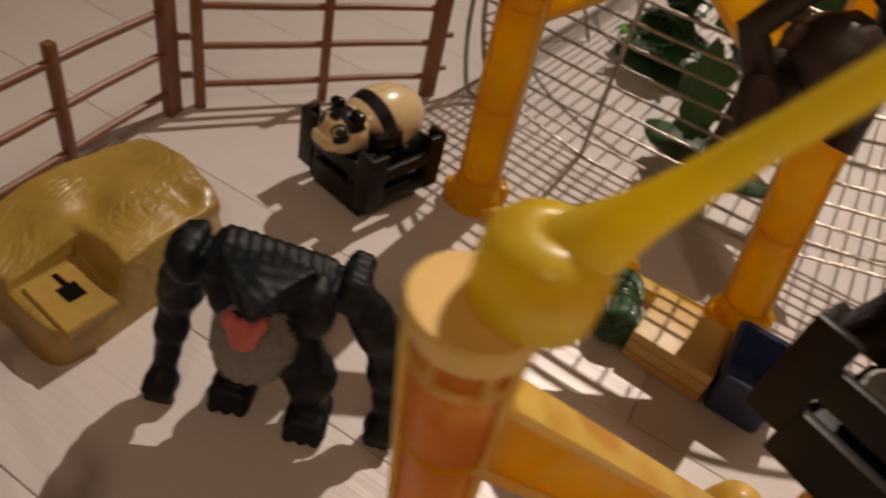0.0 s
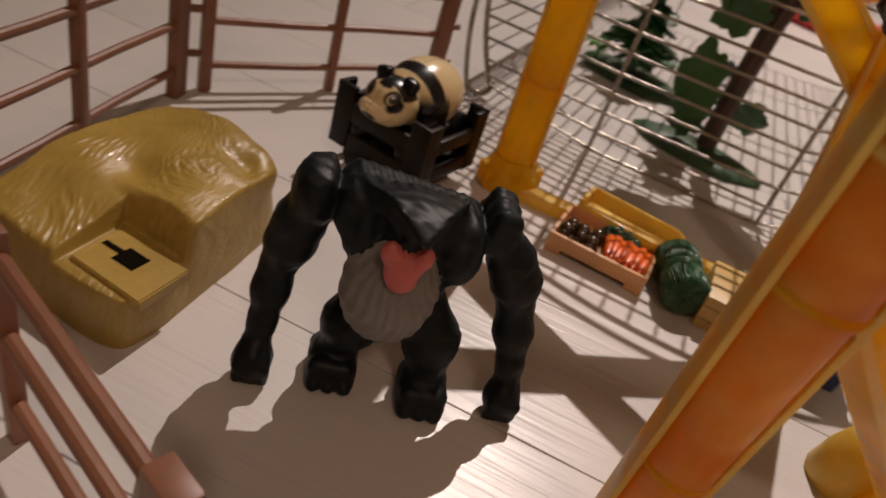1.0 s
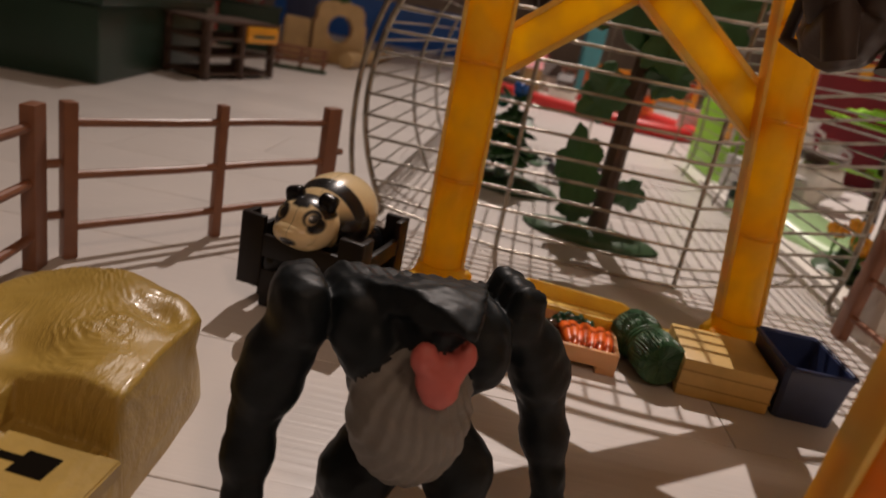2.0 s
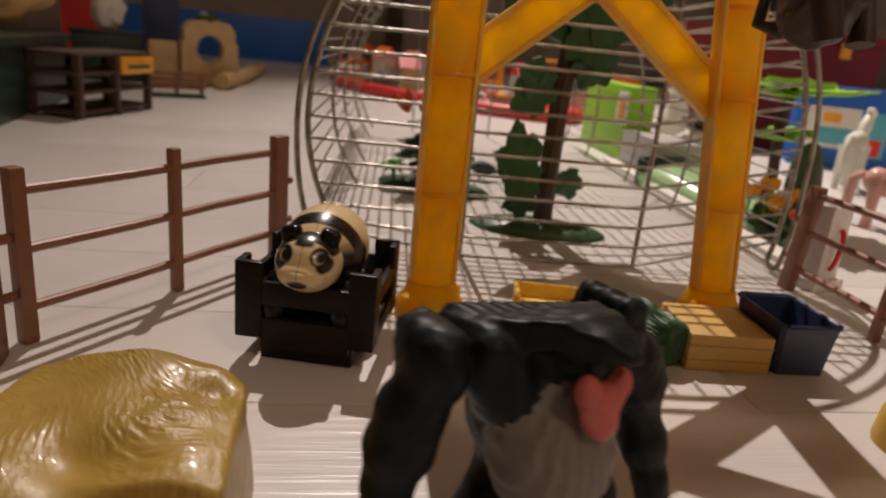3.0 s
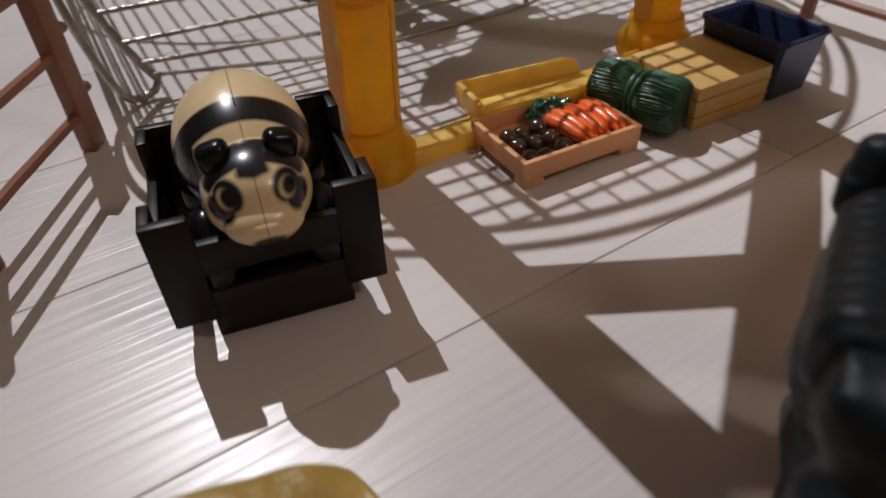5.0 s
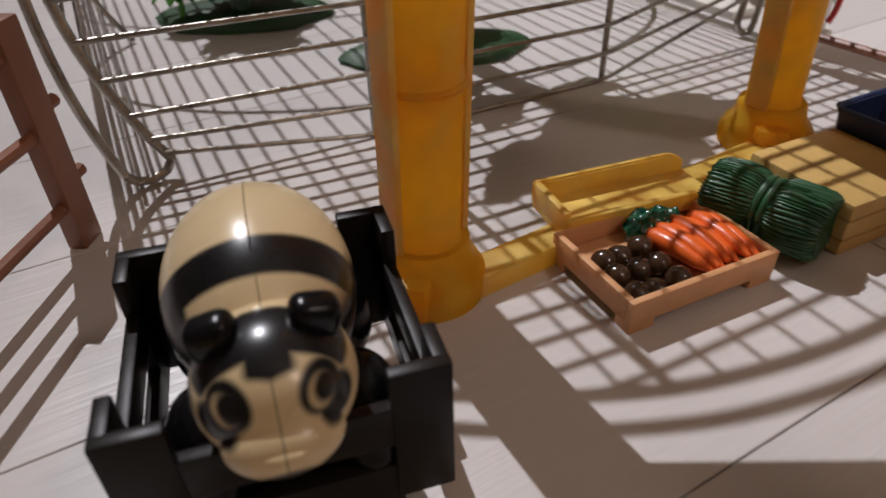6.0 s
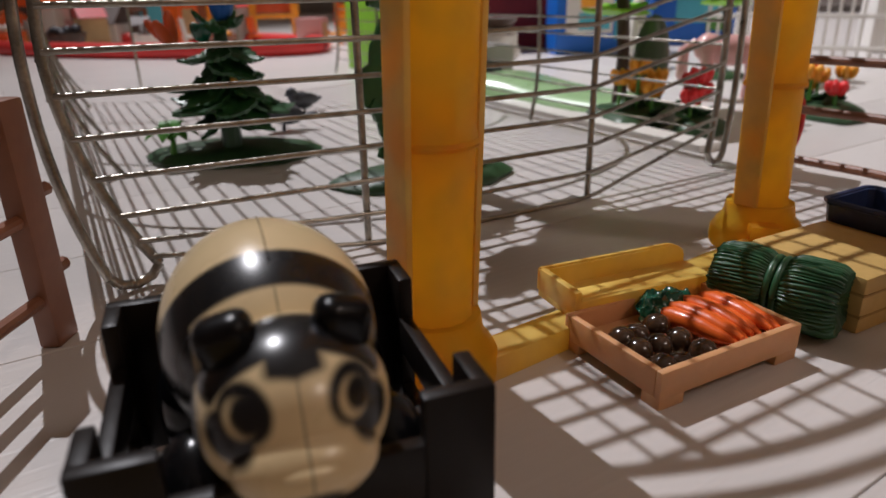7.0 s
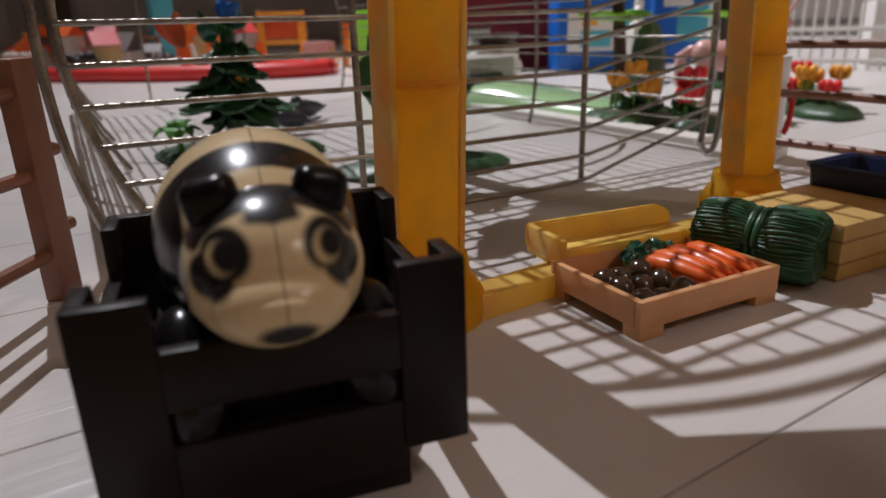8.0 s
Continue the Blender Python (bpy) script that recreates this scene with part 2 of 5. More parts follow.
def lathe(bm, profile, c=(0, 0, 0), seg=24, rot=None, squash=1.0, cap=True):
    """A turned shape from (radius, height) pairs."""
    rings = []
    r = rot if rot else Matrix.Identity(3)
    for rad, z in profile:
        rings.append([bm.verts.new(Vector(c) + r @ Vector((rad * math.cos(a), rad * squash * math.sin(a), z))) for a in (2 * math.pi * k / seg for k in range(seg))])
    for a, b in zip(rings, rings[1:]):
        for k in range(seg):
            bm.faces.new((a[k], a[(k + 1) % seg], b[(k + 1) % seg], b[k]))
    if cap:
        bm.faces.new(rings[0][::-1])
        bm.faces.new(rings[-1])
    else:
        for k in range(seg):
            bm.faces.new((rings[-1][k], rings[-1][(k + 1) % seg], rings[0][(k + 1) % seg], rings[0][k]))
    return bm


def slab(bm, outline, z0, z1, rot=None, c=(0, 0, 0), bevel=0.0):
    """A flat piece with the given outline."""
    r = rot if rot else Matrix.Identity(3)
    lo = [bm.verts.new(Vector(c) + r @ Vector((x, y, z0))) for x, y in outline]
    hi = [bm.verts.new(Vector(c) + r @ Vector((x, y, z1))) for x, y in outline]
    n = len(outline)
    faces = [bm.faces.new(lo[::-1]), bm.faces.new(hi)]
    for k in range(n):
        faces.append(bm.faces.new((lo[k], lo[(k + 1) % n], hi[(k + 1) % n], hi[k])))
    if bevel:
        edges = list({e for f in faces for e in f.edges})
        bmesh.ops.bevel(bm, geom=edges, offset=bevel, segments=2, affect="EDGES")
    return bm


def mesh_of(name, bm, mats, smooth=35):
    bmesh.ops.recalc_face_normals(bm, faces=bm.faces)
    for v in bm.verts:
        v.co *= U
    limit = radians(smooth)
    for e in bm.edges:
        e.smooth = len(e.link_faces) == 2 and e.calc_face_angle(3.0) < limit
    for f in bm.faces:
        f.smooth = True
    me = bpy.data.meshes.new(name)
    bm.to_mesh(me)
    bm.free()
    for m in mats if isinstance(mats, (list, tuple)) else [mats]:
        me.materials.append(m)
    return me


def part(name, bm, mat, parent, label="", smooth=35):
    ob = new(name, mesh_of(name, bm, mat, smooth))
    ob.parent = parent
    return tagged(ob, label)


def share(name, me, parent, m=None):
    ob = new(name, me)
    ob.parent = parent
    if m is not None:
        ob.matrix_basis = m
    return ob


def at(x, y, z=0.0, rz=0.0, rx=0.0, ry=0.0):
    return pose(x * U, y * U, z * U, rx, ry, rz)


def thing(name, x, y, z, rz, label, category, group=""):
    ob = new(name)
    ob.empty_display_size = 0.01
    ob.matrix_basis = at(x, y, z, rz)
    return tagged(ob, label, category, group)


def solid(name, bm, mats, x, y, z, rz, label, category, group="", smooth=35):
    ob = new(name, mesh_of(name, bm, mats, smooth))
    ob.matrix_basis = at(x, y, z, rz)
    return tagged(ob, label, category, group)


def grow():
    return bmesh.new()


# ---- room ----
X0, X1, Y0, Y1, H = -22.0, 26.0, -18.0, 34.0, 28.0
sub = new("floor", mesh_of("floor", box(grow(), ((X0 + X1) / 2, (Y0 + Y1) / 2, -0.09), (X1 - X0 + 4, Y1 - Y0 + 4, 0.16)), M_SUB))
tagged(sub, "white-washed laminate floor with narrow strips", "floor", kind="structure")
for nm, c, s in (("wall_north", ((X0 + X1) / 2, Y1 + 0.5, H / 2), (X1 - X0, 1, H)), ("wall_south", ((X0 + X1) / 2, Y0 - 0.5, H / 2), (X1 - X0, 1, H)), ("wall_west", (X0 - 0.5, (Y0 + Y1) / 2, H / 2), (1, Y1 - Y0 + 2, H)), ("wall_east", (X1 + 0.5, (Y0 + Y1) / 2, H / 2), (1, Y1 - Y0 + 2, H))):
    tagged(new(nm, mesh_of(nm, box(grow(), c, s), M_WALL)), "plain grey-brown painted room wall", "wall", kind="structure")
tagged(new("ceiling", mesh_of("ceiling", box(grow(), ((X0 + X1) / 2, (Y0 + Y1) / 2, H + 0.5), (X1 - X0 + 2, Y1 - Y0 + 2, 1)), M_CEIL)), "plain pale painted ceiling", "ceiling", kind="structure")


# ---- fences ----
def fence_panel(x, y, rz, label, length=1.19, wide=(True, True), height=0.58, lean=0.0):
    """Two end posts, a thin middle post and three round rails, along local x."""
    f = thing("toy_fence", x, y, 0, rz, label, "toy fence", "brown paddock fences")
    f.matrix_basis = at(x, y, 0, rz) @ pose(0, 0, 0, lean, 0, 0)
    for k, px in enumerate((0.0, length)):
        w = 0.085 if wide[k] else 0.05
        bm = box(grow(), (px, 0, height / 2), (w, 0.05, height), bevel=0.008)
        part("post", bm, M_BROWN, f)
        for z in (0.17, 0.36):
            part("peg", tube(grow(), [(px + (0.03 if k else -0.03), 0, z), (px + (0.085 if k else -0.085), 0, z)], 0.017, 8), M_BROWN, f)
    part("post", box(grow(), (length / 2, 0, height / 2), (0.042, 0.04, height), bevel=0.008), M_BROWN, f)
    for z in (0.12, 0.315, 0.505):
        part("rail", tube(grow(), [(0.02, 0, z), (length * 0.33, 0, z + 0.004), (length * 0.66, 0, z - 0.003), (length - 0.02, 0, z)], 0.0165, 10), M_BROWN, f)
    return f


def heading(a, b):
    return math.degrees(math.atan2(b[1] - a[1], b[0] - a[0]))


def fence_between(a, b, label, **more):
    return fence_panel(a[0], a[1], heading(a, b), label, length=math.hypot(b[0] - a[0], b[1] - a[1]), **more)


fence_between((0.155, 4.43), (-0.660, 3.53), "reddish-brown plastic paddock fence with three rails behind the crate", wide=(True, False))
fence_between((-0.712, 3.40), (-0.672, 2.19), "reddish-brown plastic paddock fence with three rails beside the straw stack", wide=(True, True))
fence_between((0.45, 1.475), (-0.585, 2.06), "reddish-brown plastic paddock fence with a free end post", wide=(True, True), height=0.56)
fence_between((2.72, 3.93), (2.52, 2.68), "brown plastic paddock fence with three rails beside the bin", wide=(True, True), height=0.55, lean=-4)


# ---- straw stack ----
def straw_stack():
    """A moulded straw mound with a low corner shelf that has a slot."""
    F, R, L, K = Vector((-0.02, 2.045, 0)), Vector((0.100, 2.790, 0)), Vector((-0.61, 2.195, 0)), Vector((-0.485, 2.985, 0))
    N = 230

    def hump(u, v, cu, cv, ru, rv):
        return math.exp(-((u - cu) / ru) ** 2 - ((v - cv) / rv) ** 2)

    def ease(a, lo, hi):
        a = max(0.0, min(1.0, (a - lo) / (hi - lo)))
        return a * a * (3 - 2 * a)

    def height(u, v):
        low = 0.168 + 0.075 * ease(v, 0.0, 0.6) + 0.035 * hump(u, v, 0.78, 0.36, 0.26, 0.24)
        high = 0.242 + 0.056 * hump(u, v, 0.46, 0.84, 0.42, 0.30) + 0.025 * hump(u, v, 0.20, 0.52, 0.20, 0.16) - 0.032 * hump(u, v, 0.20, 0.80, 0.13, 0.07) - 0.03 * hump(u, v, 1.0, 0.9, 0.25, 0.3)
        near, far = ease(v, 0.345, 0.40), ease(v, 0.40, 0.70)
        q = ease(u, 0.40, 0.62)
        w = near * (1 - q) + far * q
        straw = low + (high - low) * w - 0.022 * hump(u, v, 0.56, 0.47, 0.16, 0.09)
        cut = (1 - ease(u, 0.425, 0.455)) * (1 - ease(v, 0.335, 0.37))
        turned = 0.5 + 0.8 * noise.noise(Vector((u * 1.6, v * 1.6, 7.0)))
        along, cross = u * math.cos(turned) + v * math.sin(turned), v * math.cos(turned) - u * math.sin(turned)
        tufted = max(0.0, min(1.0, 0.4 + 2.2 * noise.noise(Vector((u * 4.5, v * 4.5, 11.0)))))
        straw += 0.010 * noise.noise(Vector((u * 5, v * 6, 2.0))) + tufted * 0.0042 * noise.noise(Vector((along * 13, cross * 42, 4.0))) + tufted * 0.0014 * noise.noise(Vector((along * 22, cross * 90, 8.0)))
        rim = 0.010 * max(0.0, 1 - v / 0.04)
        return (0.146 + rim) * cut + straw * (1 - cut)

    bm = grow()
    grid = []
    for i in range(N + 1):
        row = []
        for j in range(N + 1):
            u, v = i / N, j / N
            p = F * (1 - u) * (1 - v) + L * u * (1 - v) + R * (1 - u) * v + K * u * v
            p = p + (L - F).normalized() * 0.042 * v * (1 - u) ** 4
            edge = min(u, 1 - u, v, 1 - v)
            z = height(u, v)
            z -= (0.022 if u < 0.45 and v < 0.36 else 0.055) * max(0.0, 1 - edge / 0.06) ** 2 + 0.06 * max(0.0, 1 - (u + 1 - v) / 0.30) ** 2
            c = F * 0.25 + L * 0.25 + R * 0.25 + K * 0.25
            q = c + (p - c) * (1 - 0.05 * max(0.0, 1 - edge / 0.04)) * (1 - 0.085 * abs((2 * u - 1) * (2 * v - 1)) ** 5)
            row.append(bm.verts.new((q.x, q.y, z)))
        grid.append(row)
    for i in range(N):
        for j in range(N):
            bm.faces.new((grid[i][j], grid[i + 1][j], grid[i + 1][j + 1], grid[i][j + 1]))
    rim = [grid[i][0] for i in range(N)] + [grid[N][j] for j in range(N)] + [grid[i][N] for i in range(N, 0, -1)] + [grid[0][j] for j in range(N, 0, -1)]
    mid = F * 0.25 + L * 0.25 + R * 0.25 + K * 0.25
    before = rim
    for s in (0.5, 0.0):
        ring = []
        for v in rim:
            out = (v.co - mid)
            w = 1.02 + 0.04 * (1 - s) + 0.015 * noise.noise(v.co * 9)
            ring.append(bm.verts.new((mid.x + out.x * w, mid.y + out.y * w, v.co.z * s)))
        n = len(rim)
        for k in range(n):
            bm.faces.new((before[k], before[(k + 1) % n], ring[(k + 1) % n], ring[k]))
        before = ring
    body = thing("straw_stack", 0, 0, 0, 0, "mustard-yellow moulded plastic straw stack with a corner shelf", "straw stack")
    part("straw", bm, M_HAY, body, smooth=60)
    # shelf plate; a flat black slab stands for the shade inside its slot
    quad = [(-0.012, 2.098), (0.022, 2.272), (-0.218, 2.325), (-0.250, 2.165)]
    part("shelf_plate", slab(grow(), quad[::-1], 0.12, 0.158, bevel=0.004), M_SHELFPLATE, body, "smoother straw-coloured plate")
    hole = [(-0.092, 2.190), (-0.078, 2.250), (-0.148, 2.268), (-0.153, 2.250), (-0.214, 2.264), (-0.218, 2.246), (-0.157, 2.231), (-0.163, 2.207)]
    part("slot", slab(grow(), hole, 0.153, 0.1592), M_SLOT_SHADE, body, "black plate painted as the shaded slot in the shelf")
    return body


straw_stack()


# ---- moulded figures ----
def spread(p, c, r):
    """Distance field of an ellipsoid, turned by r[3] if given."""
    q = p - np.array(c)
    if len(r) > 3:
        q = q @ np.array(r[3])
    k = q / np.array(r[:3])
    k0 = np.sqrt((k ** 2).sum(-1)) + 1e-9
    k1 = np.sqrt(((k / np.array(r[:3])) ** 2).sum(-1)) + 1e-9
    return k0 * (k0 - 1) / k1


def rod(p, a, b, ra, rb):
    """Distance field of a rod that tapers from ra to rb."""
    a, b = np.array(a), np.array(b)
    ba = b - a
    h = np.clip(((p - a) @ ba) / (ba @ ba), 0, 1)
    return np.sqrt(((p - a - h[..., None] * ba) ** 2).sum(-1)) - (ra + (rb - ra) * h)


def block(p, c, half, turned, rounding):
    """Distance field of a rounded block."""
    q = np.abs((p - np.array(c)) @ np.array(turned)) - (np.array(half) - rounding)
    return np.sqrt((np.maximum(q, 0) ** 2).sum(-1)) + np.minimum(q.max(-1), 0) - rounding


def melt(a, b, k):
    h = np.clip(0.5 + 0.5 * (a - b) / k, 0, 1)
    return b * h + a * (1 - h) - k * h * (1 - h)


def sculpt(name, lo, hi, step, field, mats):
    """One closed skin round the places where field is negative; field also tells the paint of each place."""
    n = [int((b - a) / step) + 1 for a, b in zip(lo, hi)]
    grid = np.stack(np.meshgrid(*[a + step * np.arange(m) for a, m in zip(lo, n)], indexing="ij"), -1)
    d, _ = field(grid)
    inside = d < 0
    corners = [(i, j, k) for i in (0, 1) for j in (0, 1) for k in (0, 1)]
    cut = lambda arr, o: arr[o[0]:n[0] - 1 + o[0], o[1]:n[1] - 1 + o[1], o[2]:n[2] - 1 + o[2]]
    total = sum(cut(inside, o).astype(int) for o in corners)
    mixed = (total > 0) & (total < 8)
    cells = np.argwhere(mixed)
    index = -np.ones(mixed.shape, int)
    index[mixed] = np.arange(len(cells))
    place, weight = np.zeros((len(cells), 3)), np.zeros(len(cells))
    for o in corners:
        for axis in range(3):
            if o[axis]:
                continue
            e = list(o)
            e[axis] = 1
            d0, d1 = cut(d, o)[mixed], cut(d, e)[mixed]
            hit = (d0 < 0) != (d1 < 0)
            t = np.where(hit, d0 / np.where(hit, d0 - d1, 1), 0)
            spot = np.tile(np.array(o, float), (len(cells), 1))
            spot[:, axis] += t
            place += spot * hit[:, None]
            weight += hit
    verts = np.array(lo) + step * (cells + place / weight[:, None])
    faces = []
    for axis in range(3):
        b, c = (axis + 1) % 3, (axis + 2) % 3
        low = [slice(1, n[k] - 1) for k in range(3)]
        low[axis] = slice(0, n[axis] - 1)
        high = list(low)
        high[axis] = slice(1, n[axis])
        s0, s1 = inside[tuple(low)], inside[tuple(high)]
        for way in (0, 1):
            spots = np.argwhere((s0 & ~s1) if way == 0 else (~s0 & s1))
            spots[:, b] += 1
            spots[:, c] += 1
            quad = []
            for db, dc in ((0, 0), (-1, 0), (-1, -1), (0, -1)):
                q = spots.copy()
                q[:, b] += db
                q[:, c] += dc
                quad.append(index[tuple(q.T)])
            quad = np.stack(quad, 1)
            faces.append(quad if way == 0 else quad[:, ::-1])
    faces = np.concatenate(faces)
    _, paint = field(verts)
    me = bpy.data.meshes.new(name)
    me.from_pydata((verts * U).tolist(), [], faces.tolist())
    for m in mats:
        me.materials.append(m)
    me.polygons.foreach_set("use_smooth", np.ones(len(faces), bool))
    me.polygons.foreach_set("material_index", paint[faces[:, 0]].astype(np.int32))
    me.update()
    return me


def figure(name, me, x, y, z, rz, label, category):
    ob = new(name, me)
    ob.matrix_basis = at(x, y, z, rz)
    return tagged(ob, label, category)


# ---- gorilla figure ----
def gorilla():
    """A wide-shouldered ape with a ribbed back plate that runs out into a brow, resting on its knuckles."""
    tilt = turn("Y", 8)

    def field(p):
        X, Y, Z = p[..., 0], p[..., 1], p[..., 2]
        d = block(p, (-0.052, 0.055, 0.535), (0.178, 0.095, 0.064), tilt, 0.045)
        d = melt(d, spread(p, (-0.035, 0.045, 0.42), (0.135, 0.105, 0.13)), 0.05)
        d = melt(d, spread(p, (-0.150, 0.0, 0.50), (0.055, 0.075, 0.075)), 0.03)
        d = melt(d, spread(p, (0.075, 0.0, 0.48), (0.060, 0.075, 0.075)), 0.03)
        d = melt(d, spread(p, (-0.03, 0.03, 0.27), (0.125, 0.095, 0.075)), 0.05)
        # brow: a thick wedge that narrows forwards, its tip bent up
        run = np.clip((0.03 - Y) / 0.215, 0, 1)
        rise = 0.602 + 0.050 * run - 0.075 * np.clip(run - 0.55, 0, 1)
        wide = 0.112 * (1 - run) ** 1.0 + 0.020 - 0.010 * run ** 6
        brow = np.maximum(np.abs(Z - rise + 0.10 * np.abs(X + 0.06)) - (0.030 - 0.006 * run - 0.016 * run ** 4), np.abs(X + 0.055 - 0.01 * run) - wide)
        brow = np.maximum(brow, np.maximum(Y - 0.03, -0.185 - Y)) * 0.75
        d = melt(d, brow, 0.022)
        d = melt(d, rod(p, (-0.05, 0.0, 0.545), (-0.055, -0.10, 0.580), 0.070, 0.040), 0.03)
        # shoulders, set off by a joint
        left = spread(p, (-0.275, 0.045, 0.555), (0.054, 0.085, 0.072, turn("Y", -12)))
        left = melt(left, block(p, (-0.270, 0.055, 0.590), (0.034, 0.070, 0.022), turn("Y", -14), 0.014), 0.02)
        right = block(p, (0.165, 0.075, 0.552), (0.040, 0.085, 0.062), turn("Y", 16), 0.026)
        ribbed = 0.006 * np.abs(np.sin((Y - 0.02) * 62)) * (Z > 0.56)
        right = right + ribbed
        arms = []
        for base, pts in ((left, ((-0.272, 0.040, 0.52, 0.052), (-0.298, 0.055, 0.455, 0.058), (-0.312, 0.060, 0.385, 0.059), (-0.330, 0.060, 0.315, 0.042), (-0.338, 0.040, 0.245, 0.046), (-0.344, 0.010, 0.160, 0.033), (-0.348, -0.010, 0.115, 0.034))), (right, ((0.185, 0.050, 0.52, 0.048), (0.225, 0.045, 0.465, 0.058), (0.258, 0.045, 0.405, 0.062), (0.282, 0.045, 0.330, 0.046), (0.300, 0.030, 0.255, 0.051), (0.318, 0.000, 0.165, 0.035), (0.325, -0.012, 0.115, 0.036)))):
            arm = base
            for a, b in zip(pts, pts[1:]):
                arm = melt(arm, rod(p, a[:3], b[:3], a[3], b[3]), 0.026)
            sx, sy = pts[-1][0], pts[-1][1]
            arm = melt(arm, spread(p, (sx - 0.004, sy - 0.022, 0.066), (0.052, 0.056, 0.060)), 0.02)
            for f in range(4):
                arm = melt(arm, rod(p, (sx - 0.036 + 0.022 * f, sy - 0.058, 0.070), (sx - 0.034 + 0.021 * f, sy - 0.050, 0.018), 0.016, 0.015), 0.008)
            arms.append(arm)
        d = melt(d, arms[0], 0.006)
        d = melt(d, arms[1], 0.006)
        for hip, knee, shin, foot in (((-0.075, 0.03, 0.28), (-0.125, 0.02, 0.20), (-0.142, 0.045, 0.115), (-0.148, 0.020, 0.048)), ((0.045, 0.03, 0.28), (0.085, 0.0, 0.205), (0.096, -0.01, 0.115), (0.098, -0.030, 0.048))):
            leg = rod(p, hip, knee, 0.066, 0.074)
            leg = melt(leg, rod(p, knee, shin, 0.070, 0.054), 0.03)
            leg = melt(leg, block(p, foot, (0.066, 0.074, 0.046), turn("Z", 0), 0.030), 0.03)
            for f in range(3):
                leg = melt(leg, spread(p, (foot[0] - 0.04 + 0.04 * f, foot[1] - 0.062, 0.026), (0.023, 0.030, 0.026)), 0.01)
            d = melt(d, leg, 0.025)
        # ribs of the back plate and hair strands elsewhere
        plate = np.clip((Z - 0.555) / 0.02, 0, 1) * np.clip((Y + 0.02) / 0.03, 0, 1) * (np.abs(X + 0.05) < 0.16)
        d = d + plate * 0.0050 * (np.abs(np.sin((X + 0.2 * Y) * 95)) - 0.5)
        hair = np.sin(X * 95 + 5 * np.sin(Z * 21 + Y * 13)) * np.sin(Z * 31 + 4 * np.sin(Y * 40 + X * 17)) + 0.7 * np.sin(Y * 110 + 6 * np.sin(Z * 26)) * np.sin(Z * 44 + X * 25)
        d = d + 0.0015 * hair * (1 - plate)
        # belly with combed hair, open mouth
        fan = np.arctan2(X + 0.045, 0.62 - Z)
        belly = spread(p, (-0.068, -0.050, 0.398), (0.116, 0.112, 0.148, turn("X", -12))) + 0.0035 * np.sin(fan * 62 + 3 * np.sin(Z * 30)) + 0.0015 * np.sin(Z * 120 + 9 * X)
        mouth = melt(spread(p, (-0.066, -0.146, 0.512), (0.040, 0.024, 0.049, turn("X", -22))), spread(p, (-0.098, -0.144, 0.550), (0.024, 0.022, 0.034, turn("Y", -14))), 0.012)
        mouth = melt(mouth, spread(p, (-0.030, -0.144, 0.546), (0.020, 0.020, 0.038, turn("Y", 24))), 0.012) + 0.0018 * np.sin(X * 130) * np.sin(Z * 140)
        mouth = np.maximum(mouth, -spread(p, (-0.086, -0.174, 0.545), (0.010, 0.02, 0.010)))
        paint = np.where(mouth < np.minimum(d, belly), 2, np.where((belly < d) & (Y < 0.02), 1, 0))
        return np.maximum(np.minimum(melt(d, belly, 0.006), mouth), -Z), paint

    me = sculpt("gorilla_figure", (-0.43, -0.24, -0.012), (0.41, 0.19, 0.70), 0.0072, field, [M_GORILLA, M_BELLY, M_PINK])
    return figure("gorilla_figure", me, 0.600, 2.285, 0.001, 17, "black rubber gorilla figure with grey belly and pink mouth", "toy figure")


gorilla()


# ---- dark crates ----
def dark_crate(x, y, z, rz, label):
    c = thing("dark_crate", x, y, z, rz, label, "crate")
    hw, hd, lo, hi = 0.23, 0.212, 0.083, 0.345
    for sx in (-1, 1):
        for sy in (-1, 1):
            bm = box(grow(), (sx * (hw - 0.045), sy * (hd - 0.012), (lo + hi) / 2), (0.09, 0.024, hi - lo), bevel=0.005)
            box(bm, (sx * (hw - 0.012), sy * (hd - 0.045), (lo + hi) / 2), (0.0235, 0.0895, hi - lo - 0.001), bevel=0.005)
            part("corner_post", bm, M_DARKCRATE, c)
    for sy in (-1, 1):
        part("board", box(grow(), (0, sy * (hd - 0.014), 0.241), (2 * hw - 0.17, 0.022, 0.078), bevel=0.004), M_DARKCRATE, c)
        part("board", box(grow(), (0, sy * (hd - 0.018), 0.104), (2 * hw - 0.165, 0.028, 0.104), bevel=0.004), M_DARKCRATE, c)
    for sx in (-1, 1):
        part("board", box(grow(), (sx * (hw - 0.014), 0, 0.245), (0.022, 2 * hd - 0.17, 0.06), bevel=0.004), M_DARKCRATE, c)
        part("board", box(grow(), (sx * (hw - 0.014), 0, 0.12), (0.022, 2 * hd - 0.17, 0.06), bevel=0.004), M_DARKCRATE, c)
    part("bottom_tray", box(grow(), (0, 0, 0.045), (0.31, 0.36, 0.09), bevel=0.008), M_DARKCRATE, c)
    return c


CRATE_TURN = math.degrees(math.atan2(-0.167, 0.429))
dark_crate(0.275, 3.477, 0, CRATE_TURN, "dark brown plastic crate with slatted sides holding a panda")


